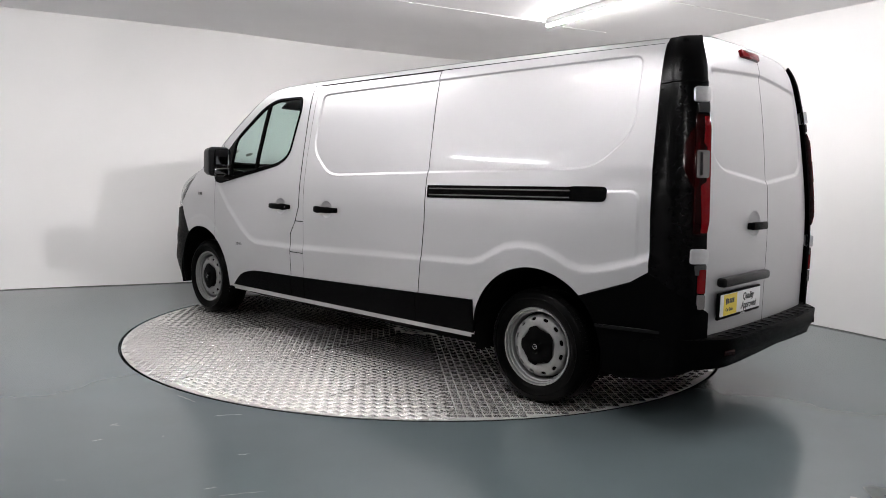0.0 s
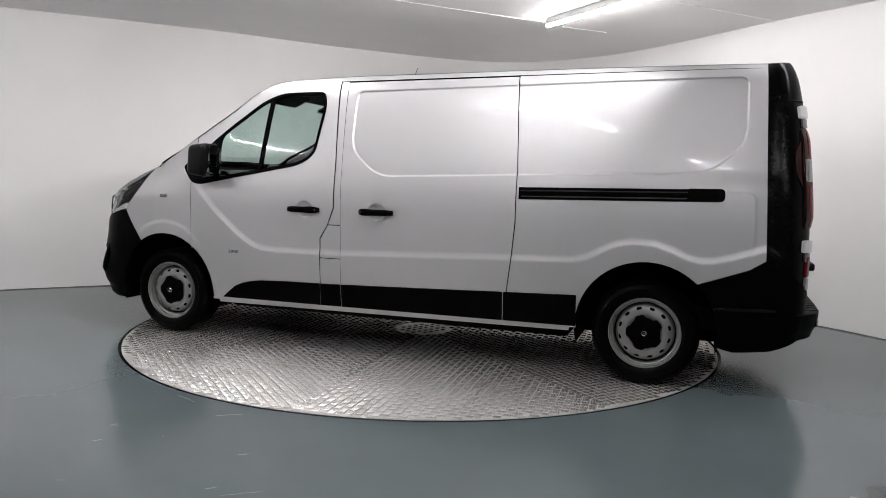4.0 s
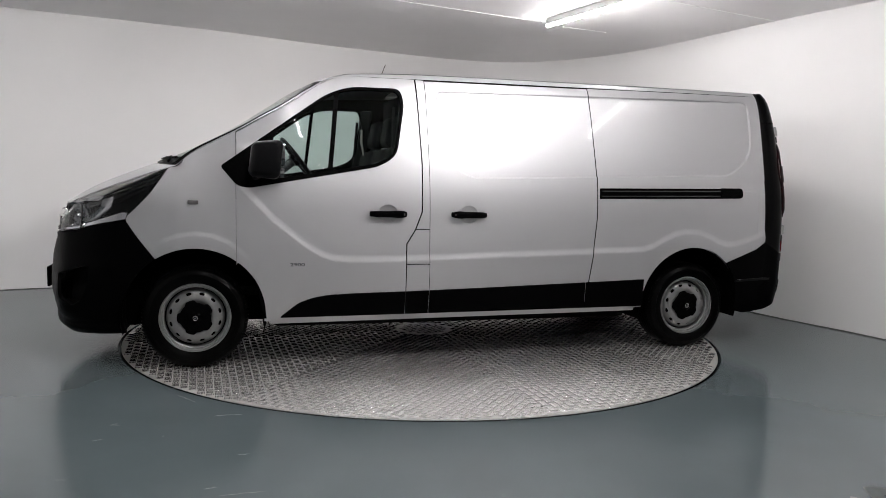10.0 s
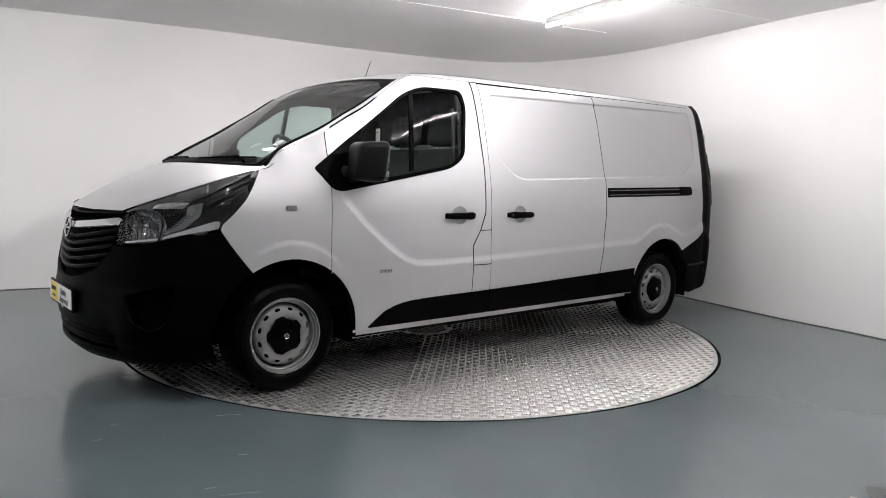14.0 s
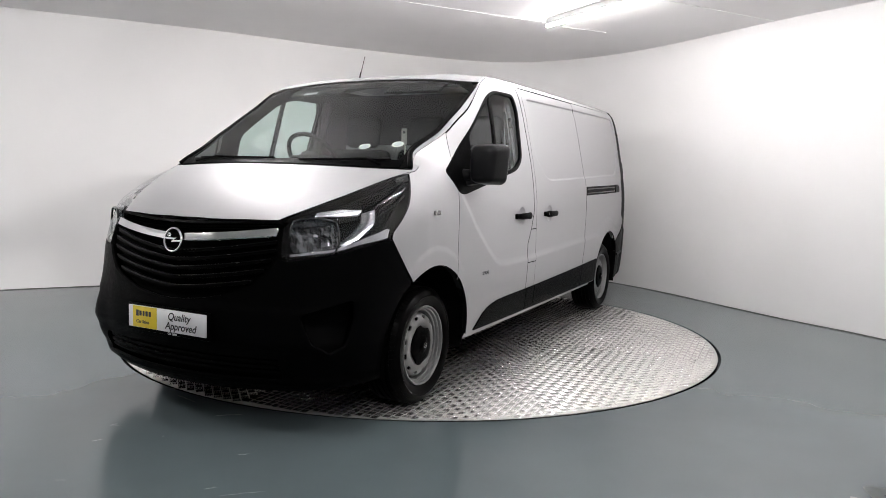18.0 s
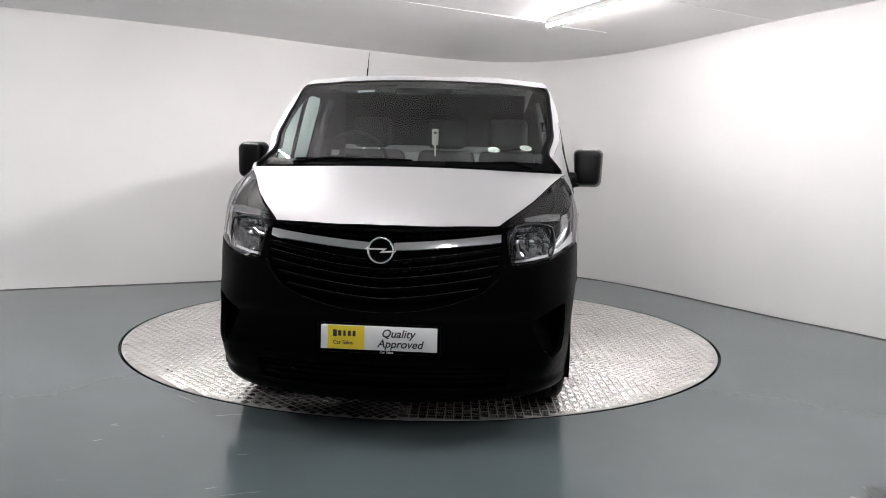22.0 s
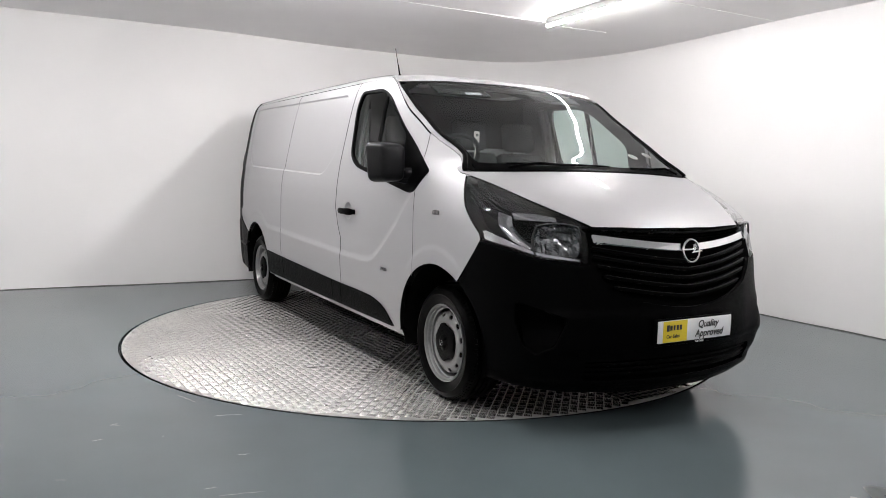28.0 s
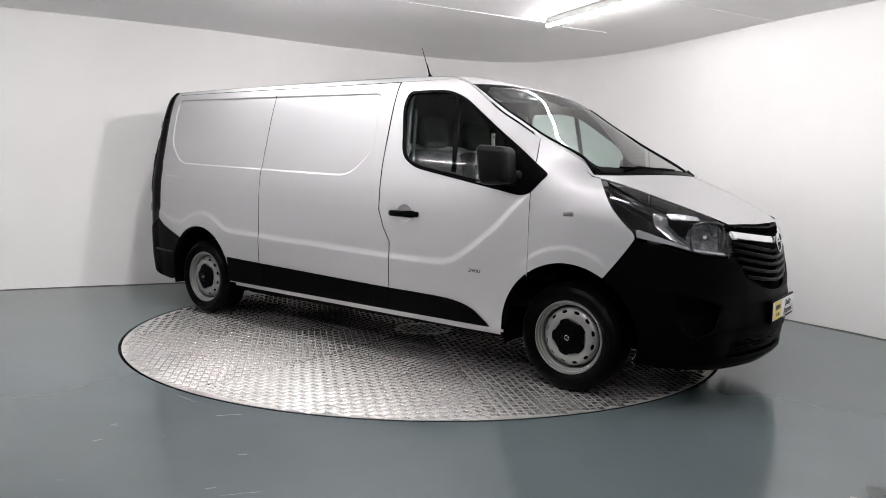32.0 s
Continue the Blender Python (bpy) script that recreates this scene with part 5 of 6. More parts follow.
        # hinges, each with a dark gap below
        for z in (1.652, 0.890):
            k = rounded([(s_yr(0.828), z - 0.034), (s_yr(0.768), z - 0.034), (s_yr(0.768), z + 0.034), (s_yr(0.828), z + 0.034)], 0.012)
            hg = sheet("door_hinge", k, pushed(base, lambda s, z: 0.052 + 0 * s), M_HINGE, d, step=0.02, flange=0.03, center=c)
            k = rounded([(s_yr(0.812), z - 0.088), (s_yr(0.769), z - 0.088), (s_yr(0.769), z - 0.040), (s_yr(0.812), z - 0.040)], 0.006)
            sheet("hinge_gap", k, pushed(base, lambda s, z: 0.044 + 0 * s), M_GLOSS, hg, step=0.03, flange=0.016, center=c)
    # third brake light on the left door's head
    p = flank(np.array([s_yr(0.13)]), np.array([1.912]))[0]
    bm = bmesh.new()
    b_box(bm, (p[0] - 0.004, 0.115, 1.912), (0.03, 0.24, 0.042), rot=(0, 18, 0), bevel=0.010)
    part("brake_light", bm, M_REDCORE, van, "red high brake light")
    # left door handle, plate lamp bar and plate
    bm = bmesh.new()
    b_box(bm, (-2.648, 0.180, 1.018), (0.022, 0.205, 0.042), bevel=0.010, seg=3)
    b_box(bm, (-2.636, 0.268, 1.018), (0.03, 0.03, 0.036), bevel=0.006)
    b_box(bm, (-2.636, 0.092, 1.018), (0.03, 0.03, 0.036), bevel=0.006)
    part("door_handle", bm, M_BLACK, van, "black door handle")
    bm = bmesh.new()
    b_box(bm, (-2.655, 0.36, 0.757), (0.05, 0.60, 0.046), bevel=0.014, seg=3)
    part("plate_lamp_bar", bm, M_GREYPL, van)
    build_plate(van, pose(-2.640, 0.37, 0.635, 0, 0, -90), rear=True)
    # step bumper
    def step_out(s, z):
        p = flank(s, z)
        nx, ny = out_dir(s)
        a = smooth01(SX(-2.28), SX(-2.55), s)
        w = a * (0.115 - 0.02 * smooth01(0.42, 0.36, z)) * (1 - 0.45 * np.exp(-((s - s_yr(0.80)) / 0.10) ** 2))
        p[..., 0] += nx * w * 1.0
        p[..., 1] += ny * w * 0.25
        return p

    def step_out_r(s, z):
        p = step_out(s, z)
        p[..., 1] *= -1
        return p
    for side in (1, -1):
        f = step_out if side > 0 else step_out_r
        c = (-1.5, 0, 0.8)
        o = [(SX(-2.26), 0.30), (SX(-2.45), 0.335), (e - 0.0005, 0.372), (e - 0.0005, 0.492), (SX(-2.53), 0.492), (SX(-2.40), 0.47), (SX(-2.26), 0.40)]
        sheet("rear_bumper", o, f, M_BLACK, van, "black plastic step bumper", step=0.03, flange=0.004, center=c)

        def tread(s, k):
            a = (flank if side > 0 else flank_r)(s, 0.492 + 0 * np.asarray(s, float))
            b = f(s, 0.492 + 0 * np.asarray(s, float))
            k = np.asarray(k, float)[..., None] / 0.1
            q = a * (1 - k) + b * k
            q[..., 2] = 0.492 + 0.006 * np.sin(np.clip(k[..., 0], 0, 1) * math.pi)
            return q
        top = sheet("bumper_step", [(SX(-2.42), -0.03), (e - 0.0005, -0.03), (e - 0.0005, 0.1), (SX(-2.42), 0.1)], tread, M_BLACK, van, step=0.03, flange=0, center=(-2.6, 0, 0.3))
        for k in range(7):
            y = 0.06 + 0.095 * k
            bm = bmesh.new()
            b_box(bm, (-2.682, side * y, 0.5), (0.075, 0.016, 0.006), rot=(0, 0, side * 12 * k / 6), bevel=0.002, seg=1)
            part("tread_rib", bm, M_GREYPL, top)
        bm = bmesh.new()
        sr = s_yr(0.66)
        pr = Vector(f(np.array([sr]), np.array([0.425]))[0])
        pd = Vector(f(np.array([sr - 0.03]), np.array([0.425]))[0]) - Vector(f(np.array([sr + 0.03]), np.array([0.425]))[0])
        b_box(bm, pr, (0.075, 0.010, 0.028), rot=(0, 0, math.degrees(math.atan2(pd.y, pd.x))), bevel=0.003)
        part("bumper_reflector", bm, M_RED, van)


def write(txt, size, material, parent, m, shear=0.0, name="lettering"):
    cu = bpy.data.curves.new(name, "FONT")
    cu.body, cu.size, cu.shear, cu.extrude, cu.offset = txt, size, shear, 0.0004, size * 0.016
    cu.align_x = "CENTER"
    cu.align_y = "CENTER"
    tmp = bpy.data.objects.new(name, cu)
    me = bpy.data.meshes.new_from_object(tmp)
    bpy.data.objects.remove(tmp)
    me.materials.clear()
    me.materials.append(material)
    ob = new(name, me)
    ob.parent = parent
    ob.matrix_local = m
    return ob


def build_plate(van, m, rear=False):
    """A show plate: yellow end with dark bars, white end with words; local x to its right, -y out, z up."""
    root = m @ pose(0, 0, 0)
    bm = bmesh.new()
    b_box(bm, None, (0.548, 0.016, 0.134), bevel=0.006, m=root @ pose(0, 0.004, 0))
    pl = part("show_plate", bm, M_BLACK, van, "white and yellow show plate in a black holder")
    bm = bmesh.new()
    b_box(bm, None, (0.52, 0.006, 0.108), bevel=0.002, m=root @ pose(0, -0.0065, 0.004))
    part("plate_face", bm, M_WHITE, pl)
    bm = bmesh.new()
    b_box(bm, None, (0.165, 0.002, 0.104), m=root @ pose(-0.146, -0.0095, 0.004))
    part("yellow_field", bm, M_YELLOW, pl, smooth=False)
    bm = bmesh.new()
    for k, w in enumerate((0.017, 0.014, 0.010, 0.013, 0.013)):
        b_box(bm, None, (w, 0.002, 0.030 if k in (0,) else 0.024), m=root @ pose(-0.196 + 0.0215 * k, -0.0112, 0.022))
    part("dark_bars", bm, M_INK, pl, smooth=False)
    write("Car Sales", 0.024, M_INK, pl, root @ pose(-0.160, -0.0112, -0.020, 90, 0, 0))
    write("Quality", 0.050, M_INK, pl, root @ pose(0.085, -0.0112, 0.026, 90, 0, 0), shear=0.25)
    write("Approved", 0.050, M_INK, pl, root @ pose(0.095, -0.0112, -0.020, 90, 0, 0), shear=0.25)
    write("Car Sales", 0.016, M_WHITE, pl, root @ pose(0.035, -0.0050, -0.0585, 90, 0, 0))


# ---- side fittings ----
def build_fittings(van):
    for side in (1, -1):
        base = flank if side > 0 else flank_r
        # door handles with pressed cups
        for x, z, mir in ([(0.56, 0.985, 1), (0.012, 0.985, -1)] if side > 0 else [(0.56, 0.985, 1)]):
            m = spot(x, z - 0.075, side) @ pose(0, 0, 0.074)
            bm = bmesh.new()
            # a bowed grip, thicker at the lock's end
            rings = []
            for i in range(17):
                u = i / 16 * 2 - 1
                end = math.sqrt(max(0.0, 1 - abs(u) ** 5))
                hh = (0.021 + 0.004 * smooth01(0.1, 0.6, -u * mir)) * (0.35 + 0.65 * end)
                yy = 0.012 + 0.022 * (1 - u * u) ** 0.5
                rings.append([bm.verts.new(m @ Vector((0.122 * u, yy + (0.011 if c > 0 else 0.012) * c, hh * d))) for c, d in
                              ((1, -0.45), (1, 0.45), (0.6, 0.9), (0, 1), (-1, 0.8), (-1, -0.8), (0, -1), (0.6, -0.9))])
            for a, b in zip(rings, rings[1:]):
                for j in range(8):
                    bm.faces.new((a[j], a[(j + 1) % 8], b[(j + 1) % 8], b[j]))
            bm.faces.new(rings[0])
            bm.faces.new(rings[-1])
            for u in (0.105, -0.105):
                b_box(bm, None, (0.034, 0.026, 0.034), bevel=0.006, m=m @ pose(u, 0.008, 0))
            bmesh.ops.recalc_face_normals(bm, faces=bm.faces)
            h = part("door_handle", bm, M_BLACK, van, "black door handle", angle=50)
            bm = bmesh.new()
            lx = -0.098 * mir * side
            b_cyl(bm, (m @ pose(lx, 0.028, 0)).translation, (m @ pose(lx, 0.036, 0)).translation, 0.008, n=12)
            part("lock", bm, M_CLEAR, h)
        # side repeater
        m = spot(1.757, 1.040, side)
        bm = bmesh.new()
        b_box(bm, None, (0.062, 0.012, 0.026), bevel=0.0058, seg=3, m=m @ pose(0, 0.004, 0))
        rp = part("side_repeater", bm, M_CLEAR, van)
        # model badge
        mm = spot(1.135, 0.657, side)
        write("2900", 0.034, M_INK, van, mm @ pose(0, 0.002, 0, 90, 0, 180) @ Matrix.Diagonal((1.35, 0.85, 1, 1)), name="model_badge")
        # mirror
        build_mirror(van, side)
        # window divider and inner frame
        o = sz([(0.945, 1.262), (0.918, 1.267), (0.872, 1.748), (0.900, 1.742)])
        sheet("window_divider", o, base, M_BLACK, van, step=0.05, lift=0.002, flange=0.02)
    # sliding door rail
    o = rounded(sz([(-0.953, 1.180), (-0.953, 1.106), (-2.15, 1.127), (-2.15, 1.200)]), [0, 0, 0.03, 0.03])
    r = sheet("sliding_rail", o, flank, M_BLACK, van, "black sliding door rail", step=0.04, lift=0.004, flange=0.01)
    for dz in (0.018, -0.018):
        q = sz([(-0.97, 1.146 + dz), (-0.97, 1.138 + dz), (-1.95, 1.155 + dz), (-1.95, 1.163 + dz)])
        sheet("rail_groove", q, flank, M_GLOSS, r, step=0.05, lift=0.006, flange=0)
    q = rounded(sz([(-1.96, 1.200), (-1.96, 1.126), (-2.155, 1.128), (-2.155, 1.202)]), [0.004, 0.004, 0.03, 0.03])
    sheet("rail_cap", q, flank, M_BLACK, r, step=0.04, lift=0.010, flange=0.01)
    # aerial on the roof
    p = Vector((0.40, -0.50, 1.925))
    bm = bmesh.new()
    b_cyl(bm, p, p + Vector((-0.012, 0, 0.03)), 0.020, 0.010, n=12)
    ba = part("aerial_base", bm, M_BLACK, van)
    bm = bmesh.new()
    q = p + Vector((-0.012, 0, 0.03))
    b_tube(bm, [q, q + Vector((-0.025, 0, 0.07)), q + Vector((-0.03, 0, 0.075)), q + Vector((-0.075, 0, 0.195))], [0.006, 0.005, 0.003, 0.0022], n=8)
    part("aerial", bm, M_BLACK, van, "thin black roof aerial")


def build_mirror(van, side):
    """Tall black door mirror on two arms."""
    def pt(x, y, z):
        return Vector((x, side * y, z))
    bm = bmesh.new()
    r = bmesh.ops.create_cube(bm, size=1.0)
    for v in r["verts"]:
        fx, fy, fz = v.co.x * 2, v.co.y * 2, v.co.z * 2
        w = 0.096 if fx < 0 else 0.080
        h = 0.120 if fx < 0 else 0.104
        v.co = Vector((1.335 + 0.092 * fx - 0.012 * fz, 1.046 + w * fy - 0.012 * fx - (0.012 * fy if fz < 0 else 0), 1.308 + h * fz))
    bmesh.ops.bevel(bm, geom=list(bm.edges), offset=0.040, segments=5, affect="EDGES", profile=0.5)
    for v in bm.verts:
        v.co.y *= side
    bmesh.ops.recalc_face_normals(bm, faces=bm.faces)
    mi = part("door_mirror", bm, M_GREYPL, van, "tall black plastic door mirror", angle=60)
    bm = bmesh.new()
    b_box(bm, pt(1.2410, 1.042, 1.34), (0.004, 0.135, 0.135), bevel=0.02, m=None)
    part("mirror_glass", bm, M_MIRROR, mi)
    bm = bmesh.new()
    b_box(bm, pt(1.2410, 1.042, 1.232), (0.004, 0.135, 0.06), bevel=0.015)
    part("mirror_glass", bm, M_MIRROR, mi)
    bm = bmesh.new()
    b_tube(bm, [pt(1.42, 0.87, 1.245), pt(1.40, 0.93, 1.245), pt(1.37, 0.985, 1.248)], [0.048, 0.036, 0.03], n=10)
    b_tube(bm, [pt(1.40, 0.87, 1.205), pt(1.39, 0.94, 1.205), pt(1.36, 1.0, 1.215)], [0.03, 0.024, 0.02], n=8)
    b_box(bm, pt(1.385, 0.955, 1.243), (0.07, 0.16, 0.052), bevel=0.014, seg=3)
    part("mirror_arm", bm, M_GREYPL, mi)
    base = flank if side > 0 else flank_r
    o = rounded(sz([(1.585, 1.262), (1.495, 1.155), (1.43, 1.145), (1.285, 1.17), (1.285, 1.455), (1.33, 1.445)]), 0.015)
    sheet("mirror_base", o, base, M_BLACK, mi, step=0.03, lift=0.006, flange=0.012)


# ---- cab ----
def build_cab(van):
    bm = bmesh.new()
    rows = []
    prof = [(2.02, 1.20), (1.85, 1.235), (1.65, 1.245), (1.50, 1.235), (1.42, 1.19), (1.40, 1.05), (1.46, 0.85), (1.55, 0.6)]
    for y in (-0.80, -0.4, 0, 0.4, 0.80):
        rows.append([bm.verts.new((x - 0.28 * y * y, y, z)) for x, z in prof])
    for p, q in zip(rows, rows[1:]):
        for i in range(len(p) - 1):
            bm.faces.new((p[i], q[i], q[i + 1], p[i + 1]))
    part("dashboard", bm, M_TRIM, van, "dark grey dashboard", angle=50)
    bm = bmesh.new()
    b_box(bm, (1.50, -0.42, 1.265), (0.26, 0.40, 0.07), bevel=0.03, seg=3)
    part("instrument_hood", bm, M_TRIM, van)
    # steering wheel, on the right side
    c = Vector((1.04, -0.434, 1.35))
    m = Matrix.Translation(c) @ pose(0, 0, 0, 0, 38, 0)
    bm = bmesh.new()
    b_tube(bm, [m @ Vector((0, 0.19 * math.cos(2 * math.pi * i / 36), 0.19 * math.sin(2 * math.pi * i / 36))) for i in range(36)], 0.016, n=8, closed=True)
    sw = part("steering_wheel", bm, M_GREYPL, van, "dark steering wheel")
    bm = bmesh.new()
    b_box(bm, None, (0.05, 0.14, 0.11), bevel=0.02, m=m @ pose(0.02, 0, 0))
    for a in (0, 180, 270):
        b_box(bm, None, (0.02, 0.12, 0.03), bevel=0.005, m=m @ pose(0.01, 0.12 * math.cos(radians(a)), 0.12 * math.sin(radians(a)), a, 0, 0))
    part("wheel_spokes", bm, M_GREYPL, sw)
    bm = bmesh.new()
    b_cyl(bm, m @ Vector((0.02, 0, 0)), m @ Vector((0.35, 0, 0)), 0.035, n=10)
    part("steering_column", bm, M_TRIM, sw)
    # seats
    for nm, y, w in (("driver_seat", -0.45, 0.50), ("bench_seat", 0.11, 0.42), ("bench_seat", 0.56, 0.42)):
        bm = bmesh.new()
        b_box(bm, (0.72, y, 0.80), (0.50, w, 0.16), rot=(0, -6, 0), bevel=0.05, seg=3)
        st = part(nm, bm, M_SEAT, van, "dark cloth seat")
        bm = bmesh.new()
        b_box(bm, (0.47, y, 1.12), (0.14, w, 0.62), rot=(0, -12, 0), bevel=0.05, seg=3)
        part("backrest", bm, M_SEAT, st)
        bm = bmesh.new()
        b_box(bm, (0.385, y, 1.555), (0.10, 0.29, 0.23), rot=(0, -10, 0), bevel=0.048, seg=4)
        part("headrest", bm, M_SEAT, st)
        bm = bmesh.new()
        for k in (-0.06, 0.06):
            b_cyl(bm, (0.41, y + k, 1.36), (0.39, y + k, 1.48), 0.007, n=8)
        part("headrest_posts", bm, M_CHROME, st)
        bm = bmesh.new()
        b_box(bm, (0.72, y, 0.60), (0.42, w * 0.85, 0.26), bevel=0.02)
        part("seat_base", bm, M_TRIM, st)
    # bulkhead, lining and floor
    bm = bmesh.new()
    b_box(bm, (0.275, 0, 0.95), (0.03, 1.64, 0.94), bevel=0.01)
    bk = part("bulkhead", bm, M_BULK, van, "grey pressed steel bulkhead")
    bm = bmesh.new()
    b_box(bm, (0.275, 0, 1.64), (0.03, 1.36, 0.42), bevel=0.01)
    part("bulkhead_head", bm, M_VISOR, bk, "dark upper panel")
    for z in (1.30, 1.44):
        bm = bmesh.new()
        b_box(bm, (0.298, 0, z), (0.02, 1.35, 0.05), bevel=0.008)
        part("bulkhead_rib", bm, M_BULK, bk)
    bm = bmesh.new()
    b_box(bm, (0.593, 0.04, 1.515), (0.010, 0.046, 0.115), bevel=0.004)
    b_cyl(bm, (0.575, 0.04, 1.38), (0.590, 0.04, 1.47), 0.007, n=8)
    tag = part("seat_tag", bm, M_CLOTHSTK, van, "small pale tag on the bench seat")
    bm = bmesh.new()
    b_cyl(bm, (0.597, 0.04, 1.545), (0.600, 0.04, 1.545), 0.010, n=12)
    part("tag_hole", bm, M_INK, tag)
    bm = bmesh.new()
    b_box(bm, (0.9, 0, 0.48), (1.4, 1.66, 0.06), bevel=0.01)
    part("cab_floor", bm, M_DARK, van)
    o = [(1.06, 0.0), (1.05, 0.4), (1.0, 0.66), (0.7, 0.69), (0.29, 0.69)]
    o = o + [(x, -y) for x, y in o[::-1] if y > 0]
    sheet("headlining", o, lid, M_TRIM, van, step=0.08, lift=-0.04, flange=0)
    for side in (1, -1):
        base = flank if side > 0 else flank_r
        o = sz([(1.42, 0.80), (1.30, 0.66), (1.26, 0.5), (0.36, 0.5), (0.36, 1.275), (0.62, 1.272), (1.42, 1.13)])
        sheet("door_card", o, base, M_TRIM, van, step=0.06, lift=-0.055, flange=0)
        o = sz([(0.50, 1.30), (0.42, 1.30), (0.38, 1.80), (0.46, 1.80)])
        sheet("belt_pillar", o, base, M_TRIM, van, step=0.06, lift=-0.04, flange=0.03)
        bm = bmesh.new()
        pl = [spot(0.50, 1.70, side, -0.07).translation, spot(0.52, 1.3, side, -0.09).translation, spot(0.50, 0.9, side, -0.08).translation]
        b_tube(bm, pl, 0.012, n=6)
        part("seat_belt", bm, M_SEAT, van)
    # sun visors
    for y in (-0.38, 0.38):
        bm = bmesh.new()
        m = lid(np.array([1.02]), np.array([y]))[0]
        b_box(bm, (1.03, y, float(m[2]) - 0.055), (0.15, 0.40, 0.018), rot=(0, 26, 0), bevel=0.006)
        part("sun_visor", bm, M_VISOR, van)


def build_screen_things(van):
    def on(x, y, lift):
        p = lid(np.array([x]), np.array([y]))[0]
        du = lid(np.array([x + 0.01]), np.array([y]))[0] - lid(np.array([x - 0.01]), np.array([y]))[0]
        dv = lid(np.array([x]), np.array([y + 0.01]))[0] - lid(np.array([x]), np.array([y - 0.01]))[0]
        X, Yv = Vector(du).normalized(), Vector(dv).normalized()
        Z = X.cross(Yv).normalized()
        m = Matrix((X, Z.cross(X), Z)).transposed().to_4x4()
        m.translation = Vector(p) + Z * lift
        return m
    # two round paper discs and a label strip inside the glass
    for x, y in ((1.752, 0.476), (1.692, 0.655)):
        bm = bmesh.new()
        bmesh.ops.create_cone(bm, cap_ends=True, segments=28, radius1=0.034, radius2=0.034, depth=0.0015, matrix=on(x, y, -0.008))
        d = part("permit_disc", bm, M_CLOTHSTK, van, "round paper disc inside the windscreen")
        bm = bmesh.new()
        bmesh.ops.create_cone(bm, cap_ends=True, segments=24, radius1=0.022, radius2=0.022, depth=0.001, matrix=on(x, y, -0.0066))
        part("disc_print", bm, M_GREYINK, d)
    bm = bmesh.new()
    b_box(bm, None, (0.028, 0.11, 0.0015), m=on(1.165, -0.36, -0.006))
    part("screen_label", bm, M_GREYINK, van)
    # cowl strip and wipers
    o = [(FOOT_X - 0.007 - SCREEN_BOW * y * y, y) for y in [-0.78 + 1.56 * i / 24 for i in range(25)]]
    o2 = [(x - 0.055, y) for x, y in o[::-1]]
    sheet("cowl", o + o2, lid, M_BLACK, van, step=0.04, lift=0.004, flange=0.008)
    for pts, arm in (([(1.90, -0.60), (1.995, -0.25), (1.998, 0.05)], (1.91, -0.62)), ([(1.86, 0.72), (1.955, 0.46), (1.998, 0.22)], (1.89, 0.70))):
        bm = bmesh.new()
        q = []
        for i in range(13):
            t = i / 12
            a, b, c = (Vector(p) for p in pts)
            p = a * (1 - t) ** 2 + b * 2 * t * (1 - t) + c * t * t
            q.append(on(p.x - 0.004, p.y, 0.011).translation)
        b_tube(bm, q, 0.006, n=6)
        w = part("wiper", bm, M_BLACK, van, "black windscreen wiper")
        bm = bmesh.new()
        b_tube(bm, [on(arm[0] + 0.02, arm[1] * 0.98, 0.012).translation, on((pts[0][0] + pts[1][0]) / 2 - 0.01, (pts[0][1] + pts[1][1]) / 2, 0.016).translation, on(pts[1][0] - 0.008, pts[1][1], 0.016).translation], 0.007, n=6)
        part("wiper_arm", bm, M_BLACK, w)


build_nose(van)
for wx in (1.752, -1.746):
    for side in (1, -1):
        build_wheel(van, wx, side)
build_under(van)
build_tail(van)
build_plate(van, pose(2.711, 0.006, 0.508, 0, 0, 90))
build_fittings(van)
build_cab(van)
build_screen_things(van)


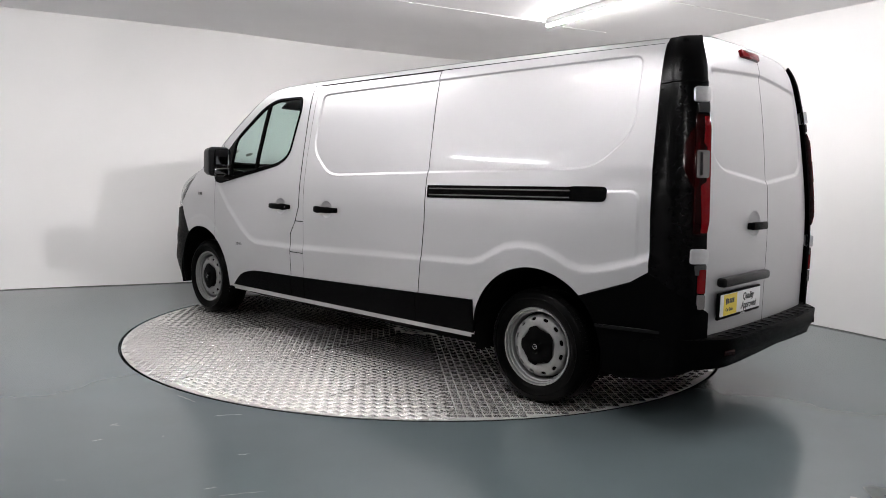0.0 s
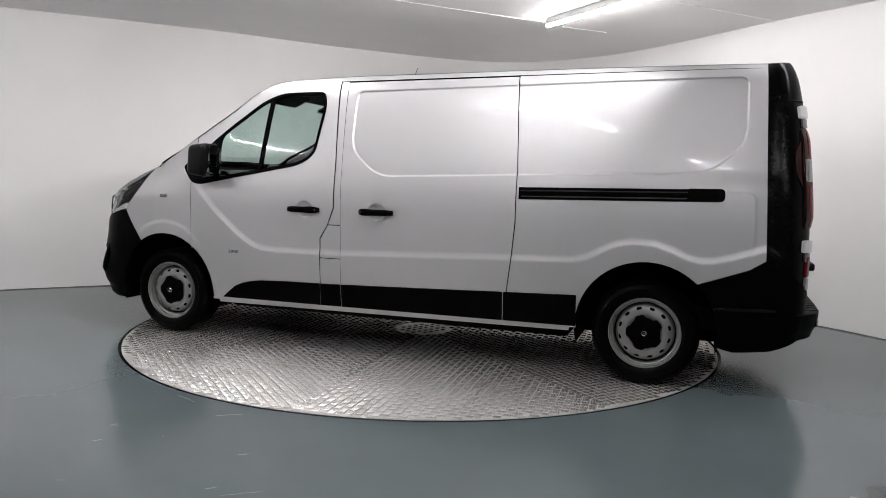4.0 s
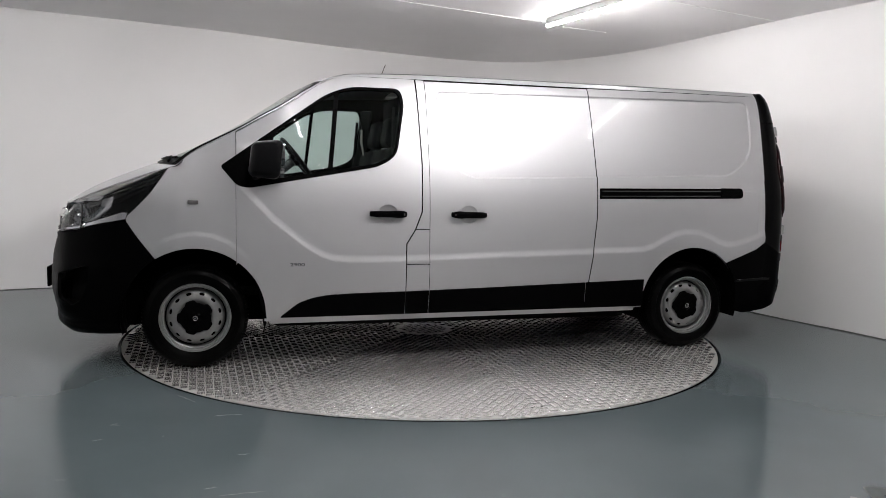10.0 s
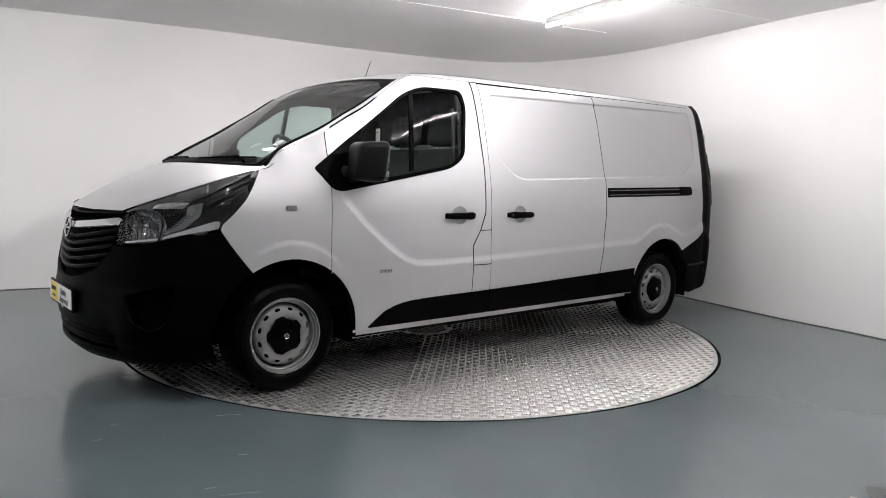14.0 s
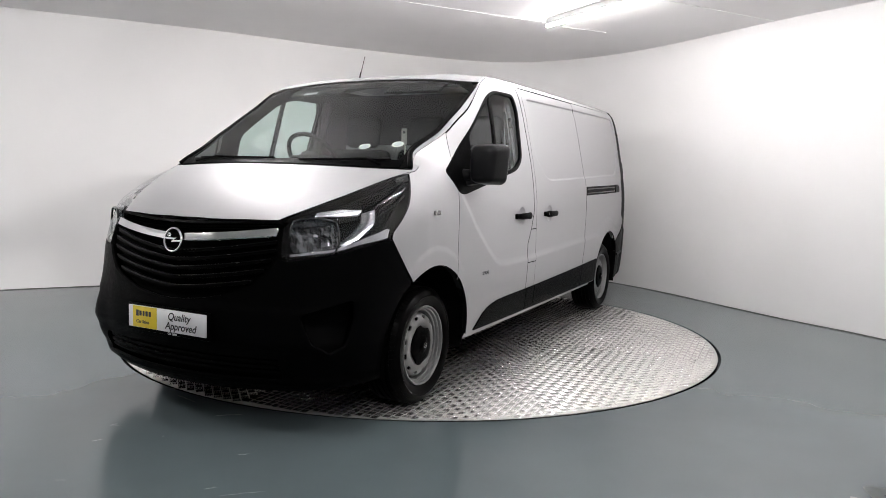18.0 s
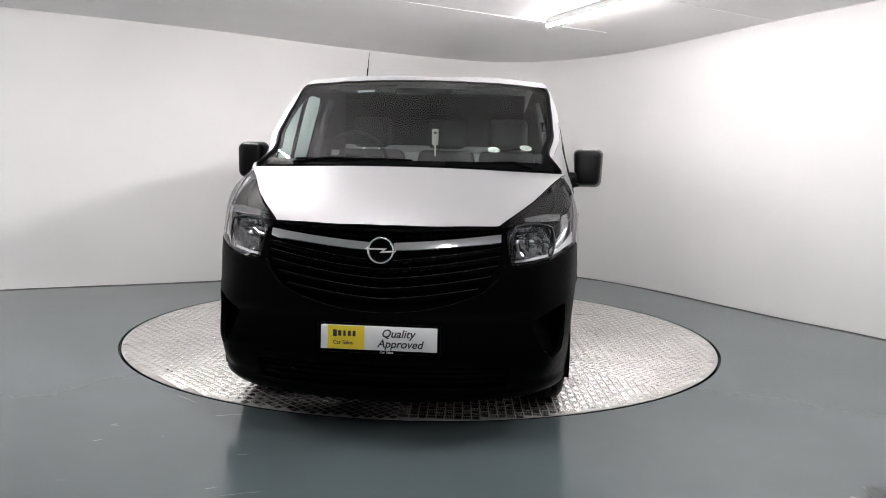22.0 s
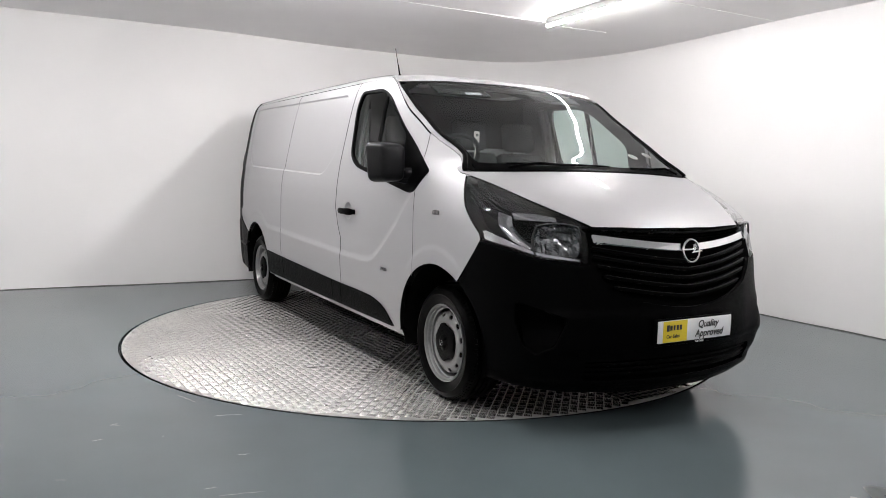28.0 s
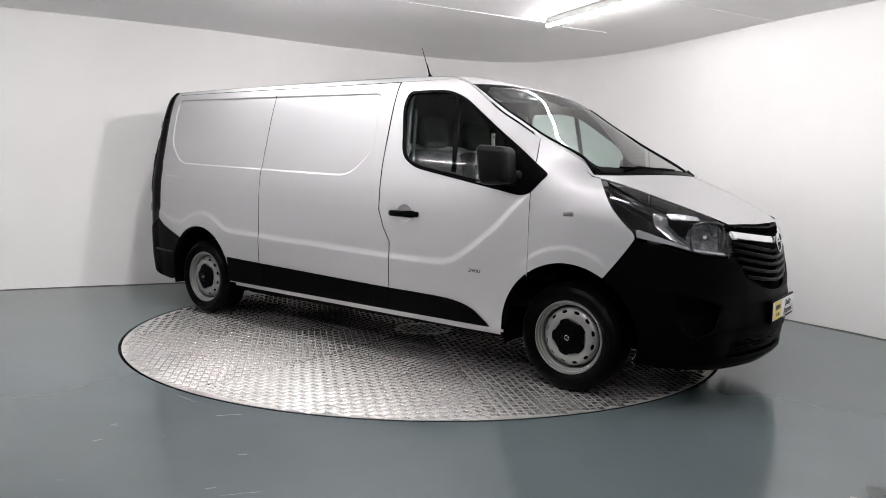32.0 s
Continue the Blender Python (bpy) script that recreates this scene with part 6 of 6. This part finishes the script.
# ---- wear on the floor: thin scuffs and stains, a few millimetres at most ----
def scuff(k, x0, y0, x1, y1, w, material):
    rnd = random.Random(k)
    a, b = Vector((x0, y0, 0)), Vector((x1, y1, 0))
    d = b - a
    n = Vector((-d.y, d.x, 0)).normalized()
    N = 10
    up, dn = [], []
    for i in range(N + 1):
        t = i / N
        c = a + d * t + n * rnd.uniform(-0.3, 0.3) * w
        h = w * 0.28 * math.sin(math.pi * (0.08 + 0.84 * t)) * rnd.uniform(0.4, 1.0)
        up.append((c.x + n.x * h, c.y + n.y * h, 0.0015))
        dn.append((c.x - n.x * h, c.y - n.y * h, 0.0015))
    verts = up + dn
    faces = [(i, i + 1, N + 2 + i, N + 1 + i) for i in range(N)]
    ob = mk("scuff_mark", verts, faces, material, bpy.data.objects["floor"])
    return ob


for k, (x0, y0, x1, y1, w, dark) in enumerate([
        (-1.199, -2.54, -1.189, -2.54, 0.01, 0),
        (-0.77, -3.161, -0.596, -3.11, 0.01, 0),
        (-0.837, -3.103, -0.789, -3.081, 0.014, 0),
        (-1.063, -2.245, -0.907, -2.21, 0.012, 0),
        (-0.802, -2.75, -0.747, -2.735, 0.014, 0),
        (-1.437, -3.041, -1.405, -3.034, 0.008, 1),
        (-1.402, -3.045, -1.396, -3.034, 0.008, 1),
        (-1.495, -2.393, -1.447, -2.407, 0.01, 1),
        (-1.419, -1.807, -1.365, -1.759, 0.01, 1),
        (-1.337, -1.908, -1.209, -2.022, 0.016, 1),
        (-1.49, -2.619, -1.448, -2.588, 0.008, 0),
        (-1.489, -2.409, -1.47, -2.376, 0.006, 0),
        (1.70, -3.13, 2.1, -2.92, 0.22, 1),
        ]):
    scuff(k, x0, y0, x1, y1, w, M_STAIN if dark else M_SCUFF)


# ---- what moves: the turntable turns and carries the van ----
def motions():
    rows_table, rows_van = [], []
    for i, a in enumerate(TURN):
        turn = pose(0, 0, 0, 0, 0, a)
        rows_table.append((2.0 * i, turn))
        rows_van.append((2.0 * i, turn @ pose(-VAN_OFF[0], -VAN_OFF[1], 0)))
    walk(turntable, rows_table)
    walk(van, rows_van)


motions()
